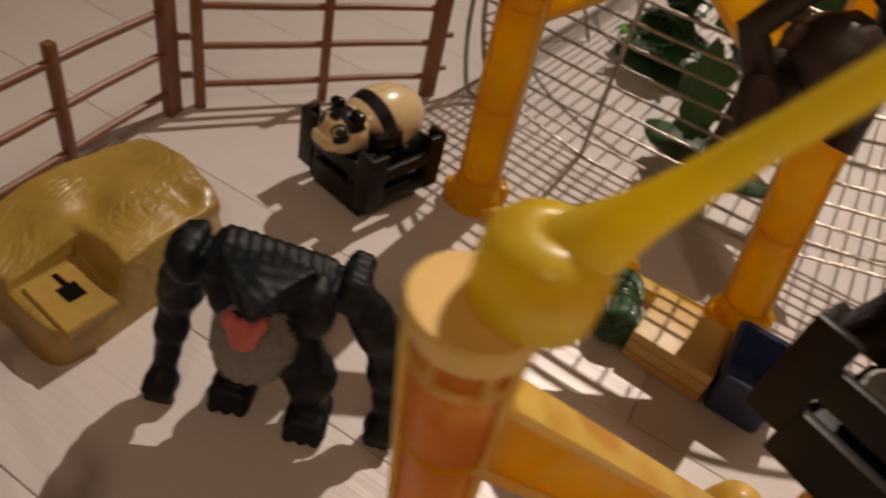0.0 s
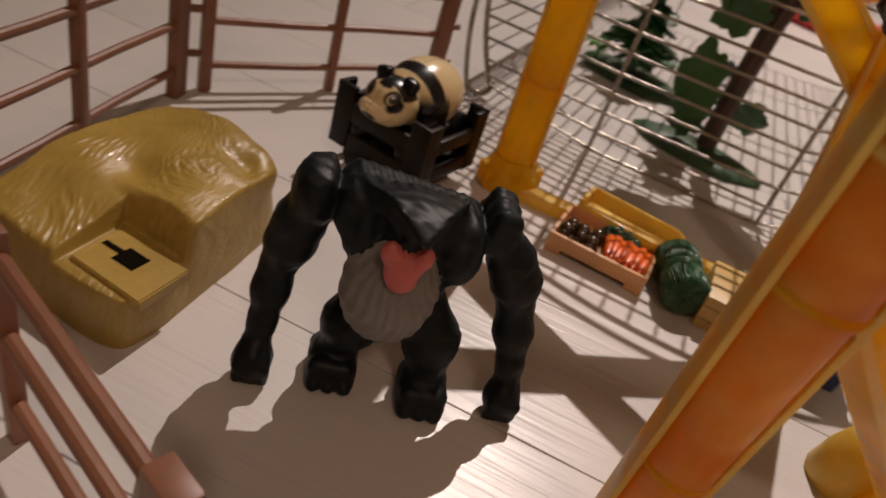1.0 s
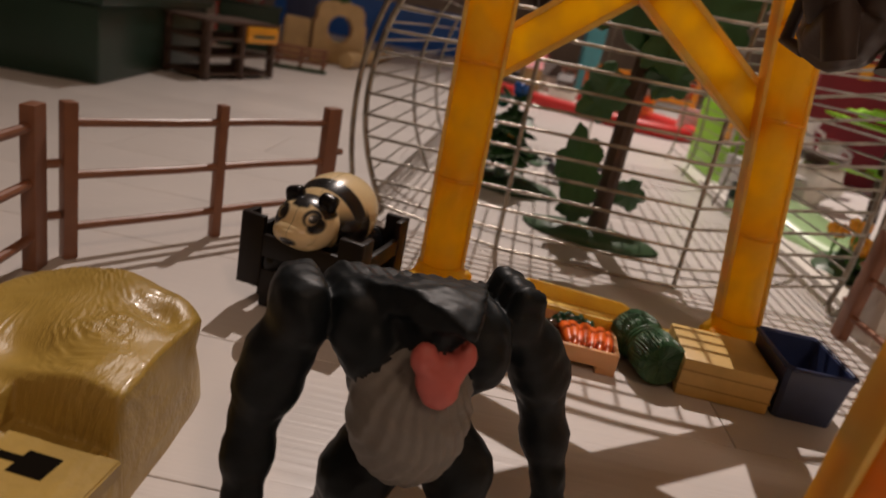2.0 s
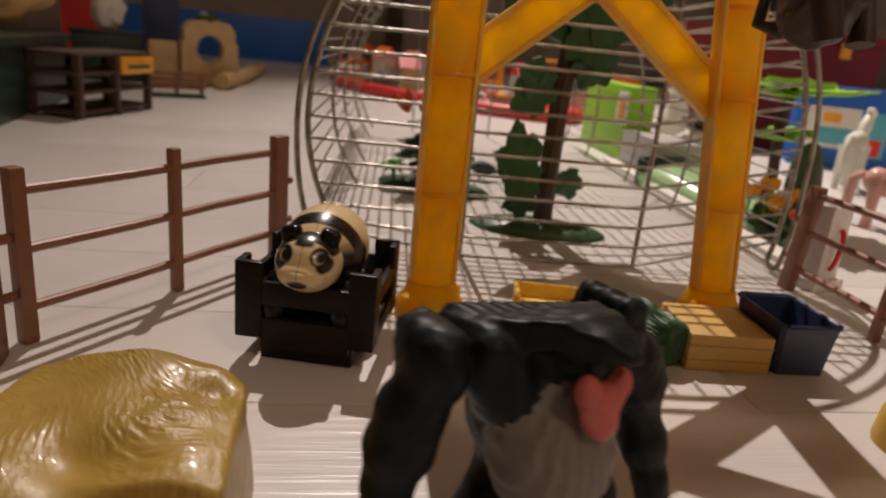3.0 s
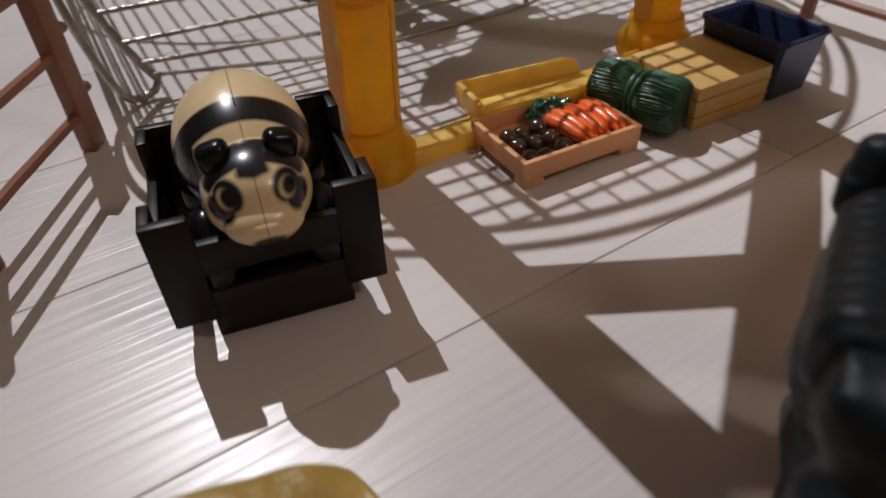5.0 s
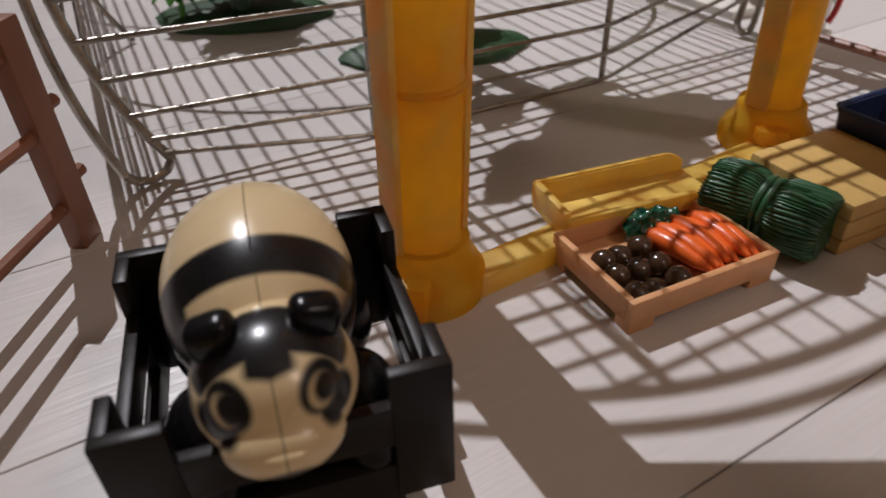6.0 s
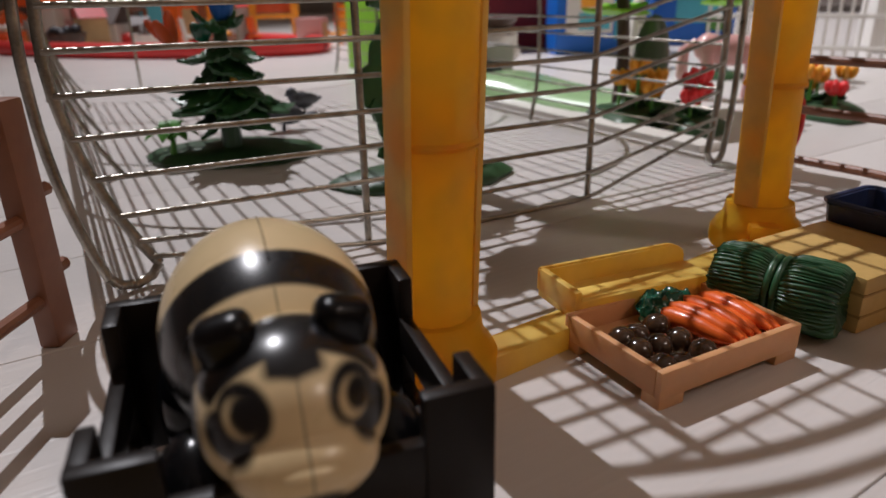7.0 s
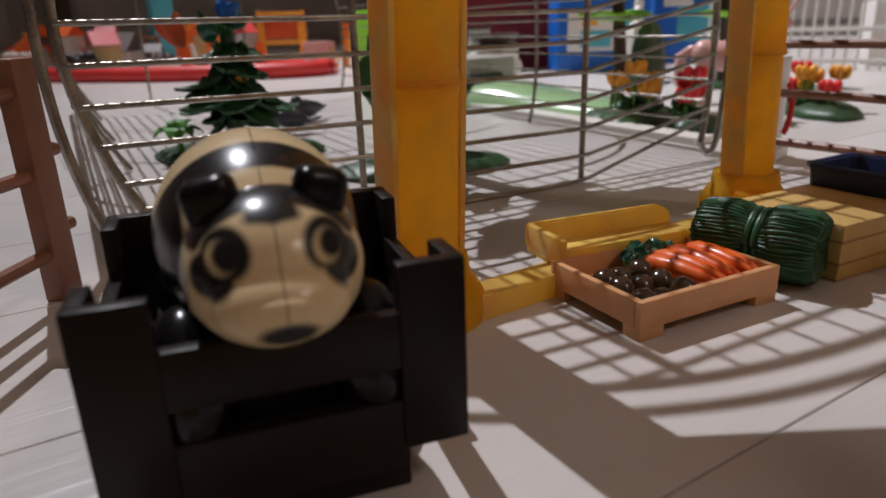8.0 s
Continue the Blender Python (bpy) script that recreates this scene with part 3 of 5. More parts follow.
# ---- panda figure ----
def panda_material():
    """Cream toy paint with black band, patches and ringed eyes, laid out on the figure's own axes."""
    m = material("panda_paint", (0.76, 0.60, 0.34), 0.26, spread=0.05, scale=40, coat=0.12)
    nt = m.node_tree
    b = nt.nodes["Principled BSDF"]
    cream = b.inputs["Base Color"].links[0].from_socket
    tc = nt.nodes.new("ShaderNodeTexCoord")
    xyz = nt.nodes.new("ShaderNodeSeparateXYZ")
    nt.links.new(tc.outputs["Object"], xyz.inputs[0])

    def math_node(op, a, bb=None, cc=None):
        n = nt.nodes.new("ShaderNodeMath")
        n.operation = op
        for i, v in enumerate((a, bb, cc)):
            if v is None:
                continue
            if isinstance(v, (int, float)):
                n.inputs[i].default_value = v
            else:
                nt.links.new(v, n.inputs[i])
        return n.outputs[0]

    X, Y, Z = xyz.outputs
    ax = math_node("ABSOLUTE", X)

    def edge(value, limit, soft=0.0004):
        n = nt.nodes.new("ShaderNodeMapRange")
        n.inputs[1].default_value, n.inputs[2].default_value = limit - soft, limit + soft
        n.inputs[3].default_value, n.inputs[4].default_value = 1, 0
        nt.links.new(value, n.inputs[0])
        return n.outputs[0]

    def dist(cx, cy, cz, sx=1, sy=1, sz=1, sidev=None):
        xx = sidev if sidev is not None else ax
        d2 = None
        for v, c, s in ((xx, cx, sx), (Y, cy, sy), (Z, cz, sz)):
            t = math_node("MULTIPLY", math_node("SUBTRACT", v, c * U), s)
            t = math_node("MULTIPLY", t, t)
            d2 = t if d2 is None else math_node("ADD", d2, t)
        return math_node("SQRT", d2)

    def union(*v):
        out = v[0]
        for w in v[1:]:
            out = math_node("MAXIMUM", out, w)
        return out

    # band round the shoulders, leaning with height
    lean = math_node("MULTIPLY_ADD", math_node("SUBTRACT", Z, 0.36 * U), 0.25, Y)
    band = edge(math_node("ABSOLUTE", math_node("SUBTRACT", lean, -0.026 * U)), 0.033 * U)
    legs = edge(math_node("MULTIPLY_ADD", Y, -0.12, Z), 0.275 * U)
    low = math_node("MULTIPLY", edge(math_node("ABSOLUTE", math_node("SUBTRACT", lean, -0.05 * U)), 0.075 * U), edge(Z, 0.385 * U, 0.002))
    flank = math_node("MULTIPLY", math_node("MULTIPLY", edge(X, -0.098 * U), edge(Y, -0.03 * U)), edge(Z, 0.43 * U))
    # cap between the ears with a blunt peak
    peak = math_node("MULTIPLY_ADD", ax, 0.3, -0.248 * U)
    brow = math_node("MULTIPLY", math_node("MULTIPLY", edge(ax, 0.030 * U, 0.0006), edge(Y, -0.140 * U)), edge(math_node("SUBTRACT", peak, Y), 0.0))
    brow = math_node("MULTIPLY", brow, edge(math_node("MULTIPLY", Z, -1), -0.40 * U))
    crown = math_node("MULTIPLY", edge(math_node("SUBTRACT", Y, math_node("MULTIPLY", ax, 0.12)), -0.146 * U), edge(math_node("MULTIPLY", Y, -1), 0.222 * U))
    crown = math_node("MULTIPLY", crown, edge(math_node("MULTIPLY", Z, -1), -0.395 * U))
    brow = math_node("MAXIMUM", brow, crown)
    # moulding seam: the shade in its notch is painted as a thin dark line
    seam = math_node("MULTIPLY", edge(ax, 0.0011 * U, 0.00004), 0.6)
    # eye patches, cream rings, and a cream dot painted as each pupil's highlight
    eyes, rings, painted_glints = [], [], []
    for s in (-1, 1):
        eyes.append(edge(dist(s * 0.057, -0.265, 0.402, 1.0, 0.5, 1.0, X), 0.030 * U))
        eyes.append(edge(dist(s * 0.072, -0.255, 0.378, 1.0, 0.5, 1.0, X), 0.0265 * U))
        out = edge(dist(s * 0.058 - 0.003, -0.265, 0.398, 1.1, 0.5, 1.0, X), 0.0190 * U)
        rings.append(math_node("MULTIPLY", out, math_node("SUBTRACT", 1, edge(dist(s * 0.058 + 0.004, -0.265, 0.401, 1.05, 0.5, 0.95, X), 0.0186 * U))))
        painted_glints.append(edge(dist(s * 0.058 + 0.002, -0.265, 0.404, 1, 0.5, 1, X), 0.0042 * U))
    nose = edge(dist(0, -0.305, 0.318, 0.60, 0.5, 1.25), 0.019 * U)
    black = union(band, legs, low, brow, math_node("SUBTRACT", union(*eyes), union(*rings, *painted_glints)), nose, seam, flank)
    mixn = nt.nodes.new("ShaderNodeMix")
    mixn.data_type = "RGBA"
    nt.links.new(black, mixn.inputs[0])
    nt.links.new(cream, mixn.inputs[6])
    mixn.inputs[7].default_value = (0.008, 0.008, 0.009, 1)
    nt.links.new(mixn.outputs[2], b.inputs["Base Color"])
    return m


def panda():
    bm = grow()
    blob(bm, (-0.004, 0.045, 0.341), (0.146, 0.208, 0.147), None, 0, sub=5)
    blob(bm, (0, -0.172, 0.354), (0.107, 0.110, 0.096), None, 0, sub=5)
    blob(bm, (0, -0.252, 0.338), (0.076, 0.056, 0.046), None, 0, sub=4)
    blob(bm, (0, -0.288, 0.350), (0.036, 0.022, 0.012), None, 0, sub=3)
    for s in (-1, 1):
        # ear: a thick fold across the head, round on top and straight below
        rest = set(bm.faces)
        box(bm, (s * 0.061 + 0.001, -0.164, 0.436), (0.066, 0.050, 0.062), turn("Y", s * 14) @ turn("Z", s * 6), bevel=0.0245, segs=6)
        for f in set(bm.faces) - rest:
            f.material_index = 1
        blob(bm, (s * 0.115, -0.13, 0.20), (0.060, 0.075, 0.10), turn("X", -22), 0, sub=4, mat=1)
        blob(bm, (s * 0.115, 0.12, 0.20), (0.060, 0.085, 0.10), None, 0, sub=4, mat=1)
    # moulding seam along the back
    seam = [(0, 0.045 + 0.208 * math.cos(a), 0.341 + 0.1475 * math.sin(a)) for a in (0.2 + 0.14 * k for k in range(14))]
    tube(bm, seam, 0.0016, 5)
    return solid("panda_figure", bm, [panda_material(), M_BLACKPAINT], 0.275, 3.477, 0, CRATE_TURN, "glossy cream and black panda figure sitting in the dark crate", "toy figure", smooth=70)


panda()


# ---- vegetable crate ----
def vegetable_crate():
    c = thing("vegetable_crate", 0.955, 3.285, 0, heading((0.955, 3.285), (1.355, 3.193)), "tan plastic tray crate with short feet filled with vegetables", "crate")
    w, d, h, t = 0.412, 0.298, 0.088, 0.017
    for nm, cc, s in (("side", (w / 2, t / 2, 0.056), (w, t, 0.062)), ("side", (w / 2, d - t / 2, 0.056), (w, t, 0.062)), ("side", (t / 2, d / 2, 0.056), (t, d - 2 * t, 0.0615)), ("side", (w - t / 2, d / 2, 0.056), (t, d - 2 * t, 0.0615))):
        part(nm, box(grow(), cc, s, bevel=0.004), M_CRATE, c)
    part("bottom", box(grow(), (w / 2, d / 2, 0.032), (w - 2 * t, d - 2 * t, 0.012)), M_CRATE, c)
    for x in (0.035, w - 0.035):
        for y in (0.026, d - 0.026):
            part("foot", box(grow(), (x, y, 0.014), (0.068, 0.05, 0.028), bevel=0.004), M_CRATE, c)
    base = c.matrix_basis.copy()
    r = random.Random(4)
    ball = mesh_of("coconut", blob(grow(), (0, 0, 0), (0.032, 0.031, 0.030), None, 0.06, sub=3), M_BALL, 80)
    for i in range(3):
        for j in range(4):
            if (i, j) in ((2, 3), (0, 3), (1, 3)):
                continue
            ob = new("coconut", ball)
            ob.matrix_basis = base @ at(0.052 + i * 0.054 + r.uniform(-0.006, 0.006), 0.05 + j * 0.062 + r.uniform(-0.006, 0.006), 0.062 - 0.008 * (i % 2) + r.uniform(-0.003, 0.006), r.uniform(0, 360))
            tagged(ob, "small glossy dark brown ball in the tray crate", "coconut", "dark brown balls in the tray")
    for k in range(7):
        bm = grow()
        tube(bm, [(0, 0.006, 0), (0, -0.03, 0.003), (0.003, -0.09, 0.004), (0.002, -0.15, 0.001), (0, -0.190, -0.002)], [0.014, 0.024, 0.023, 0.018, 0.006], 12)
        for v in bm.verts:
            v.co.z += 0.0025 * noise.noise(Vector((v.co.x * 90, v.co.y * 25, k)))
        ob = new("carrot", mesh_of("carrot", bm, M_CARROT, 60))
        ob.matrix_basis = base @ at(0.212 + k * 0.028 + r.uniform(-0.003, 0.003), 0.212 + r.uniform(-0.010, 0.010), 0.068 + (0.009 if k % 2 else 0), 5 - 1.5 * k + r.uniform(-3, 3), -2)
        tagged(ob, "glossy orange plastic carrot in the tray crate", "carrot", "carrots in the tray")
    bm = blob(grow(), (0.250, 0.238, 0.074), (0.085, 0.042, 0.028), None, 0, sub=5)
    for v in bm.verts:
        v.co.z += 0.022 * noise.noise(v.co * 42) + 0.008 * noise.noise(v.co * 90)
        v.co.y += 0.012 * noise.noise(v.co * 50 + Vector((7, 0, 0)))
    ob = new("leafy_top", mesh_of("leafy_top", bm, M_TEAL, 60))
    ob.matrix_basis = base
    tagged(ob, "glossy dark green leafy top lying in the tray", "leaf")


vegetable_crate()


# ---- green reed bundle ----
def reed_bundle():
    b = thing("reed_bundle", 1.492, 3.306, 0, heading((1.48, 3.165), (1.45, 3.44)), "glossy green moulded bundle of reeds tied with a band", "reed bundle")
    bm = grow()
    R, N, K = 0.092, 230, 30
    rings = []
    for i in range(K + 1):
        q = -1 + 2 * i / K
        swell = R * (0.90 + 0.10 * math.sin(min(1.0, abs(q) * 1.25) * math.pi * 0.75)) * (1 - 0.20 * math.exp(-(q / 0.14) ** 2)) * (1 - 0.12 * max(0.0, abs(q) - 0.9) / 0.1)
        ring = []
        for n in range(N):
            a = 2 * math.pi * n / N
            twist = a * 56 / (2 * math.pi) + 0.9 * noise.noise(Vector((math.cos(a) * 3, math.sin(a) * 3, q * 1.3))) + 0.5 * q
            f = twist - math.floor(twist)
            stalk = math.sqrt(max(0.0, 1 - (2 * f - 1) ** 2))
            depth = 0.010 + 0.004 * noise.noise(Vector((math.floor(twist) * 1.7, q * 2.2, 1)))
            rr = swell - depth * (1 - stalk) + 0.004 * noise.noise(Vector((math.cos(a) * 2, math.sin(a) * 2, q * 3)))
            end = 0.006 * noise.noise(Vector((math.floor(twist) * 2.3, 0, 4))) if i in (0, K) else 0.0
            ring.append(bm.verts.new((0.144 * q + end, rr * math.cos(a), R + 0.001 + rr * math.sin(a))))
        rings.append(ring)
    for p, q in zip(rings, rings[1:]):
        for n in range(N):
            bm.faces.new((p[n], p[(n + 1) % N], q[(n + 1) % N], q[n]))
    for ring, side in ((rings[0], -1), (rings[-1], 1)):
        rim = ring
        for k in (0.8, 0.5, 0.2):
            inner = [bm.verts.new((side * (0.142 - 0.02 * (1 - k) + 0.004 * noise.noise(Vector((n * 0.6, k * 9, 2)))), v.co.y * k, R + (v.co.z - R) * k)) for n, v in enumerate(ring)]
            for n in range(N):
                bm.faces.new((rim[n], rim[(n + 1) % N], inner[(n + 1) % N], inner[n]))
            rim = inner
        bm.faces.new(rim)
    part("reeds", bm, M_GREEN, b, smooth=60)
    bm = grow()
    for s in (-0.010, 0.010):
        tube(bm, [(s, 0.0725 * math.cos(a), 0.093 + 0.0725 * math.sin(a)) for a in (2 * math.pi * k / 24 for k in range(25))], 0.0095, 8, caps=False)
    part("band", bm, M_GREEN, b, smooth=60)


reed_bundle()

# ---- straw-coloured block and navy bin ----
bm = grow()
box(bm, (0, 0, 0.072), (0.318, 0.31, 0.144), bevel=0.010)
blk = thing("straw_block", 1.752, 3.26, 0, heading((1.56, 3.16), (1.88, 3.09)), "ochre plastic straw bale block with a scored top", "block")
part("bale", bm, material("ochre_plastic", (0.66, 0.44, 0.14), 0.42, spread=0.14, scale=40, bump=0.3, bump_scale=160), blk)
# grooves are not cut: darker ochre strips carry their shade
for z in (0.045, 0.10):
    part("groove", box(grow(), (0, 0, z), (0.3205, 0.3125, 0.006)), material("ochre_groove_shade", (0.46, 0.28, 0.08), 0.6), blk)


def bin_box():
    b = thing("navy_bin", 2.026, 3.207, 0, -10.5, "open navy blue plastic tub with a rolled rim", "tub")
    wall = grow()
    prof = ((0.100, 0.148, 0.0), (0.106, 0.156, 0.09), (0.116, 0.166, 0.20))
    inner = ((0.104, 0.154, 0.20), (0.094, 0.144, 0.09), (0.088, 0.136, 0.015))
    loops = []
    for hx, hy, z in prof + inner:
        pts = []
        for sx, sy in ((-1, -1), (1, -1), (1, 1), (-1, 1)):
            for q in ((0, 1), (1, 0)) if sx * sy > 0 else ((1, 0), (0, 1)):
                pts.append(wall.verts.new((sx * (hx - 0.014 * q[0]), sy * (hy - 0.014 * q[1]), z)))
        loops.append(pts)
    for a, c in zip(loops, loops[1:]):
        for k in range(8):
            wall.faces.new((a[k], a[(k + 1) % 8], c[(k + 1) % 8], c[k]))
    wall.faces.new(loops[0][::-1])
    wall.faces.new(loops[-1])
    part("tub", wall, M_BIN, b)
    rim = grow()
    tube(rim, [(x, y, 0.199) for x, y in ((-0.10, -0.168), (0.10, -0.168), (0.118, -0.15), (0.118, 0.15), (0.10, 0.168), (-0.10, 0.168), (-0.118, 0.15), (-0.118, -0.15), (-0.10, -0.168))], 0.009, 8, caps=False)
    part("rim", rim, M_BIN, b)
    return b


bin_box()


# ---- yellow tower ----
tower = thing("toy_tower", 0.73, 3.70, 0, 0, "amber-yellow plastic toy arch tower with translucent brick columns", "toy tower")
TO = Vector((0.73, 3.70, 0))


def column(base, lean, top, k=1.0, cap=False, face=0.0, wide=None, shell_mat=None):
    """A hollow brick column: two opaque side plates with a translucent ribbed shell between, on a round foot."""
    col = new("column")
    col.parent = tower
    col.empty_display_size = 0.01
    o = Vector(base) - TO

    def put(name, bm, mat, label="", smooth=35):
        for v in bm.verts:
            q = k + ((wide or k) - k) * min(1.0, v.co.z / top)
            v.co = o + Vector((v.co.x * q + lean[0] * v.co.z, v.co.y * q + lean[1] * v.co.z, v.co.z))
        return part(name, bm, mat, col, label, smooth)

    rz = turn("Z", face)
    put("foot", lathe(grow(), [(0.139, 0), (0.142, 0.02), (0.139, 0.055), (0.124, 0.082), (0.106, 0.104), (0.098, 0.150), (0.07, 0.152)], seg=28), M_YELLOW, "flared amber column foot", 50)
    joints = [0.14, 0.515, 0.955, 1.28]
    joints = [z for z in joints if z < top - 0.05] + [top]
    for z0, z1 in zip(joints, joints[1:]):
        shell = grow()
        prof = [(0.079, z0 + 0.004), (0.082, z0 + 0.012), (0.079, z0 + 0.024), (0.078, z1 - 0.02), (0.074, z1 - 0.004)]
        lathe(shell, prof, seg=14, rot=rz)
        put("segment", shell, shell_mat or M_YELLOW, "", 40)
    for s in (-1, 1):
        put("side_plate", box(grow(), rz @ Vector((s * 0.084, 0, 0.14 + (top - 0.14) / 2)), (0.016, 0.072, top - 0.145), rz, bevel=0.005), M_YELLOW_OPAQUE, "paler opaque side plate")
    for z in joints[1:-1]:
        put("collar", lathe(grow(), [(0.0825, z - 0.008), (0.087, z), (0.0825, z + 0.008)], seg=14, rot=rz), M_YELLOW)
    for s in (35, 215):
        r2 = turn("Z", s)
        put("lug", box(grow(), r2 @ Vector((0.112, 0, 0.055)), (0.075, 0.10, 0.11), r2, bevel=0.026), M_YELLOW)
    if cap:
        put("cap", lathe(grow(), [(0.094, top - 0.05), (0.098, top - 0.04), (0.098, top - 0.008), (0.093, top), (0.03, top + 0.001)], seg=32), M_CAP, "round pale yellow column cap", 30)
    if wide:
        put("ring", lathe(grow(), [(0.080, top - 0.128), (0.086, top - 0.124), (0.086, top - 0.114), (0.080, top - 0.110)], seg=28), M_YELLOW_OPAQUE, "pale yellow ring round the column", 30)
        for j in range(6):
            rj = turn("Z", 12 + 60 * j)
            put("rib", box(grow(), rj @ Vector((0.079, 0, top - 0.08)), (0.012, 0.016, 0.075), rj, bevel=0.003), M_YELLOW_OPAQUE)
    return col


A0, B0, C0 = (0.732, 3.70, 0), (1.995, 3.587, 0), (1.206, 1.955, 0)
LA, LB, LC = (-0.014, -0.06), (-0.17, -0.045), (-0.05, -0.131)
D0, LD = (2.08, 2.46, 0), (-0.06, -0.10)
column(A0, LA, 1.88, face=-4)
column(B0, LB, 1.88, face=-4)
column(C0, LC, 1.29, 0.76, cap=True, wide=0.91, shell_mat=M_AMBER_SHADED)
column(D0, LD, 0.778, 0.76, cap=True)


def on(base, lean, z):
    return Vector((base[0] + lean[0] * z, base[1] + lean[1] * z, z))


def brace(p, q, depth=0.035, tall=0.15, name="brace"):
    """A flat diagonal brace with a lighter edge strip."""
    d = q - p
    n = d.length
    ang = math.atan2(d.y, d.x)
    r = turn("Z", math.degrees(ang)) @ turn("Y", -math.degrees(math.atan2(d.z, math.hypot(d.x, d.y))))
    c = (p + q) / 2 - TO
    b = part(name, box(grow(), c, (n, depth, tall), r, bevel=0.006), M_YELLOW, tower)
    for s in (-1, 1):
        part("edge_strip", box(grow(), c + r @ Vector((0, 0, s * tall / 2)), (n, depth + 0.02, 0.022), r, bevel=0.005), M_YELLOW_OPAQUE, b)
    return b


brace(on(A0, LA, 0.93) + Vector((0, 0.062, 0)), on(B0, LB, 1.74) + Vector((0, 0.062, 0)), tall=0.135)
brace(on(B0, LB, 0.90) + Vector((0, 0.038, 0)), on(A0, LA, 1.74) + Vector((0, 0.038, 0)), tall=0.135)
brace(on(C0, LC, 1.04) + Vector((0.03, 0, 0)), on(D0, LD, 0.16), depth=0.06, tall=0.13, name="front_beam")
# floor bar and feeding trough between the back columns
ab = heading(A0, B0)
r = turn("Z", ab)
o = Vector(A0) - TO + Vector((0.02, -0.045, -0.006))
part("floor_bar", box(grow(), o + r @ Vector((0.63, -0.03, 0.032)), (1.20, 0.085, 0.064), r, bevel=0.010), M_YELLOW_OPAQUE, tower, "low yellow bar between the columns")
tray = grow()
rt = turn("Z", -18.4)
ot = Vector((1.10, 3.725, 0)) - TO
LT, DT = 0.455, 0.165
box(tray, ot + rt @ Vector((LT / 2, -DT / 2, 0.066)), (LT, DT, 0.020), rt, bevel=0.004)
box(tray, ot + rt @ Vector((0.010, -DT / 2, 0.098)), (0.020, DT, 0.064), rt, bevel=0.007)
box(tray, ot + rt @ Vector((LT / 2, -DT + 0.009, 0.085)), (LT, 0.018, 0.040), rt, bevel=0.006)
rim = [(0, 0), (LT, 0), (LT, 0.030), (LT - 0.015, 0.048), (LT - 0.05, 0.063), (0, 0.063)]
slab(tray, rim, -0.010, 0.010, rt @ turn("X", 90), ot + Vector((0, 0, 0.068)), bevel=0.005)
box(tray, ot + rt @ Vector((LT / 2, -DT / 2, 0.029)), (LT * 0.8, DT * 0.5, 0.058), rt)
part("trough", tray, M_YELLOW_OPAQUE, tower, "shallow yellow feeding trough")
# lemon hub and rod from the front column to the back one
hub = Vector((1.198, 1.818, 1.342)) - TO
end = Vector((1.40, 1.86, 1.66)) - TO
d = (end - hub)
bm = grow()
tube(bm, [hub, hub + d * 0.12, hub + d * 0.22, hub + d * 0.34, hub + d * 0.5, hub + d * 0.75, hub + d * 1.25], [0.052, 0.050, 0.042, 0.031, 0.024, 0.0205, 0.020], 20)
part("rod", bm, M_LEMON, tower, "translucent lemon-yellow rod with a swollen end", smooth=60)
hb = grow()
lathe(hb, [(0.074, -0.050), (0.079, -0.044), (0.080, 0.022), (0.076, 0.042), (0.066, 0.056), (0.048, 0.064), (0.030, 0.067), (0.024, 0.065), (0.019, 0.062), (0.008, 0.062)], hub, seg=36)
part("hub", hb, M_LEMON, tower, "round lemon-yellow hub with a dimple on top", smooth=45)


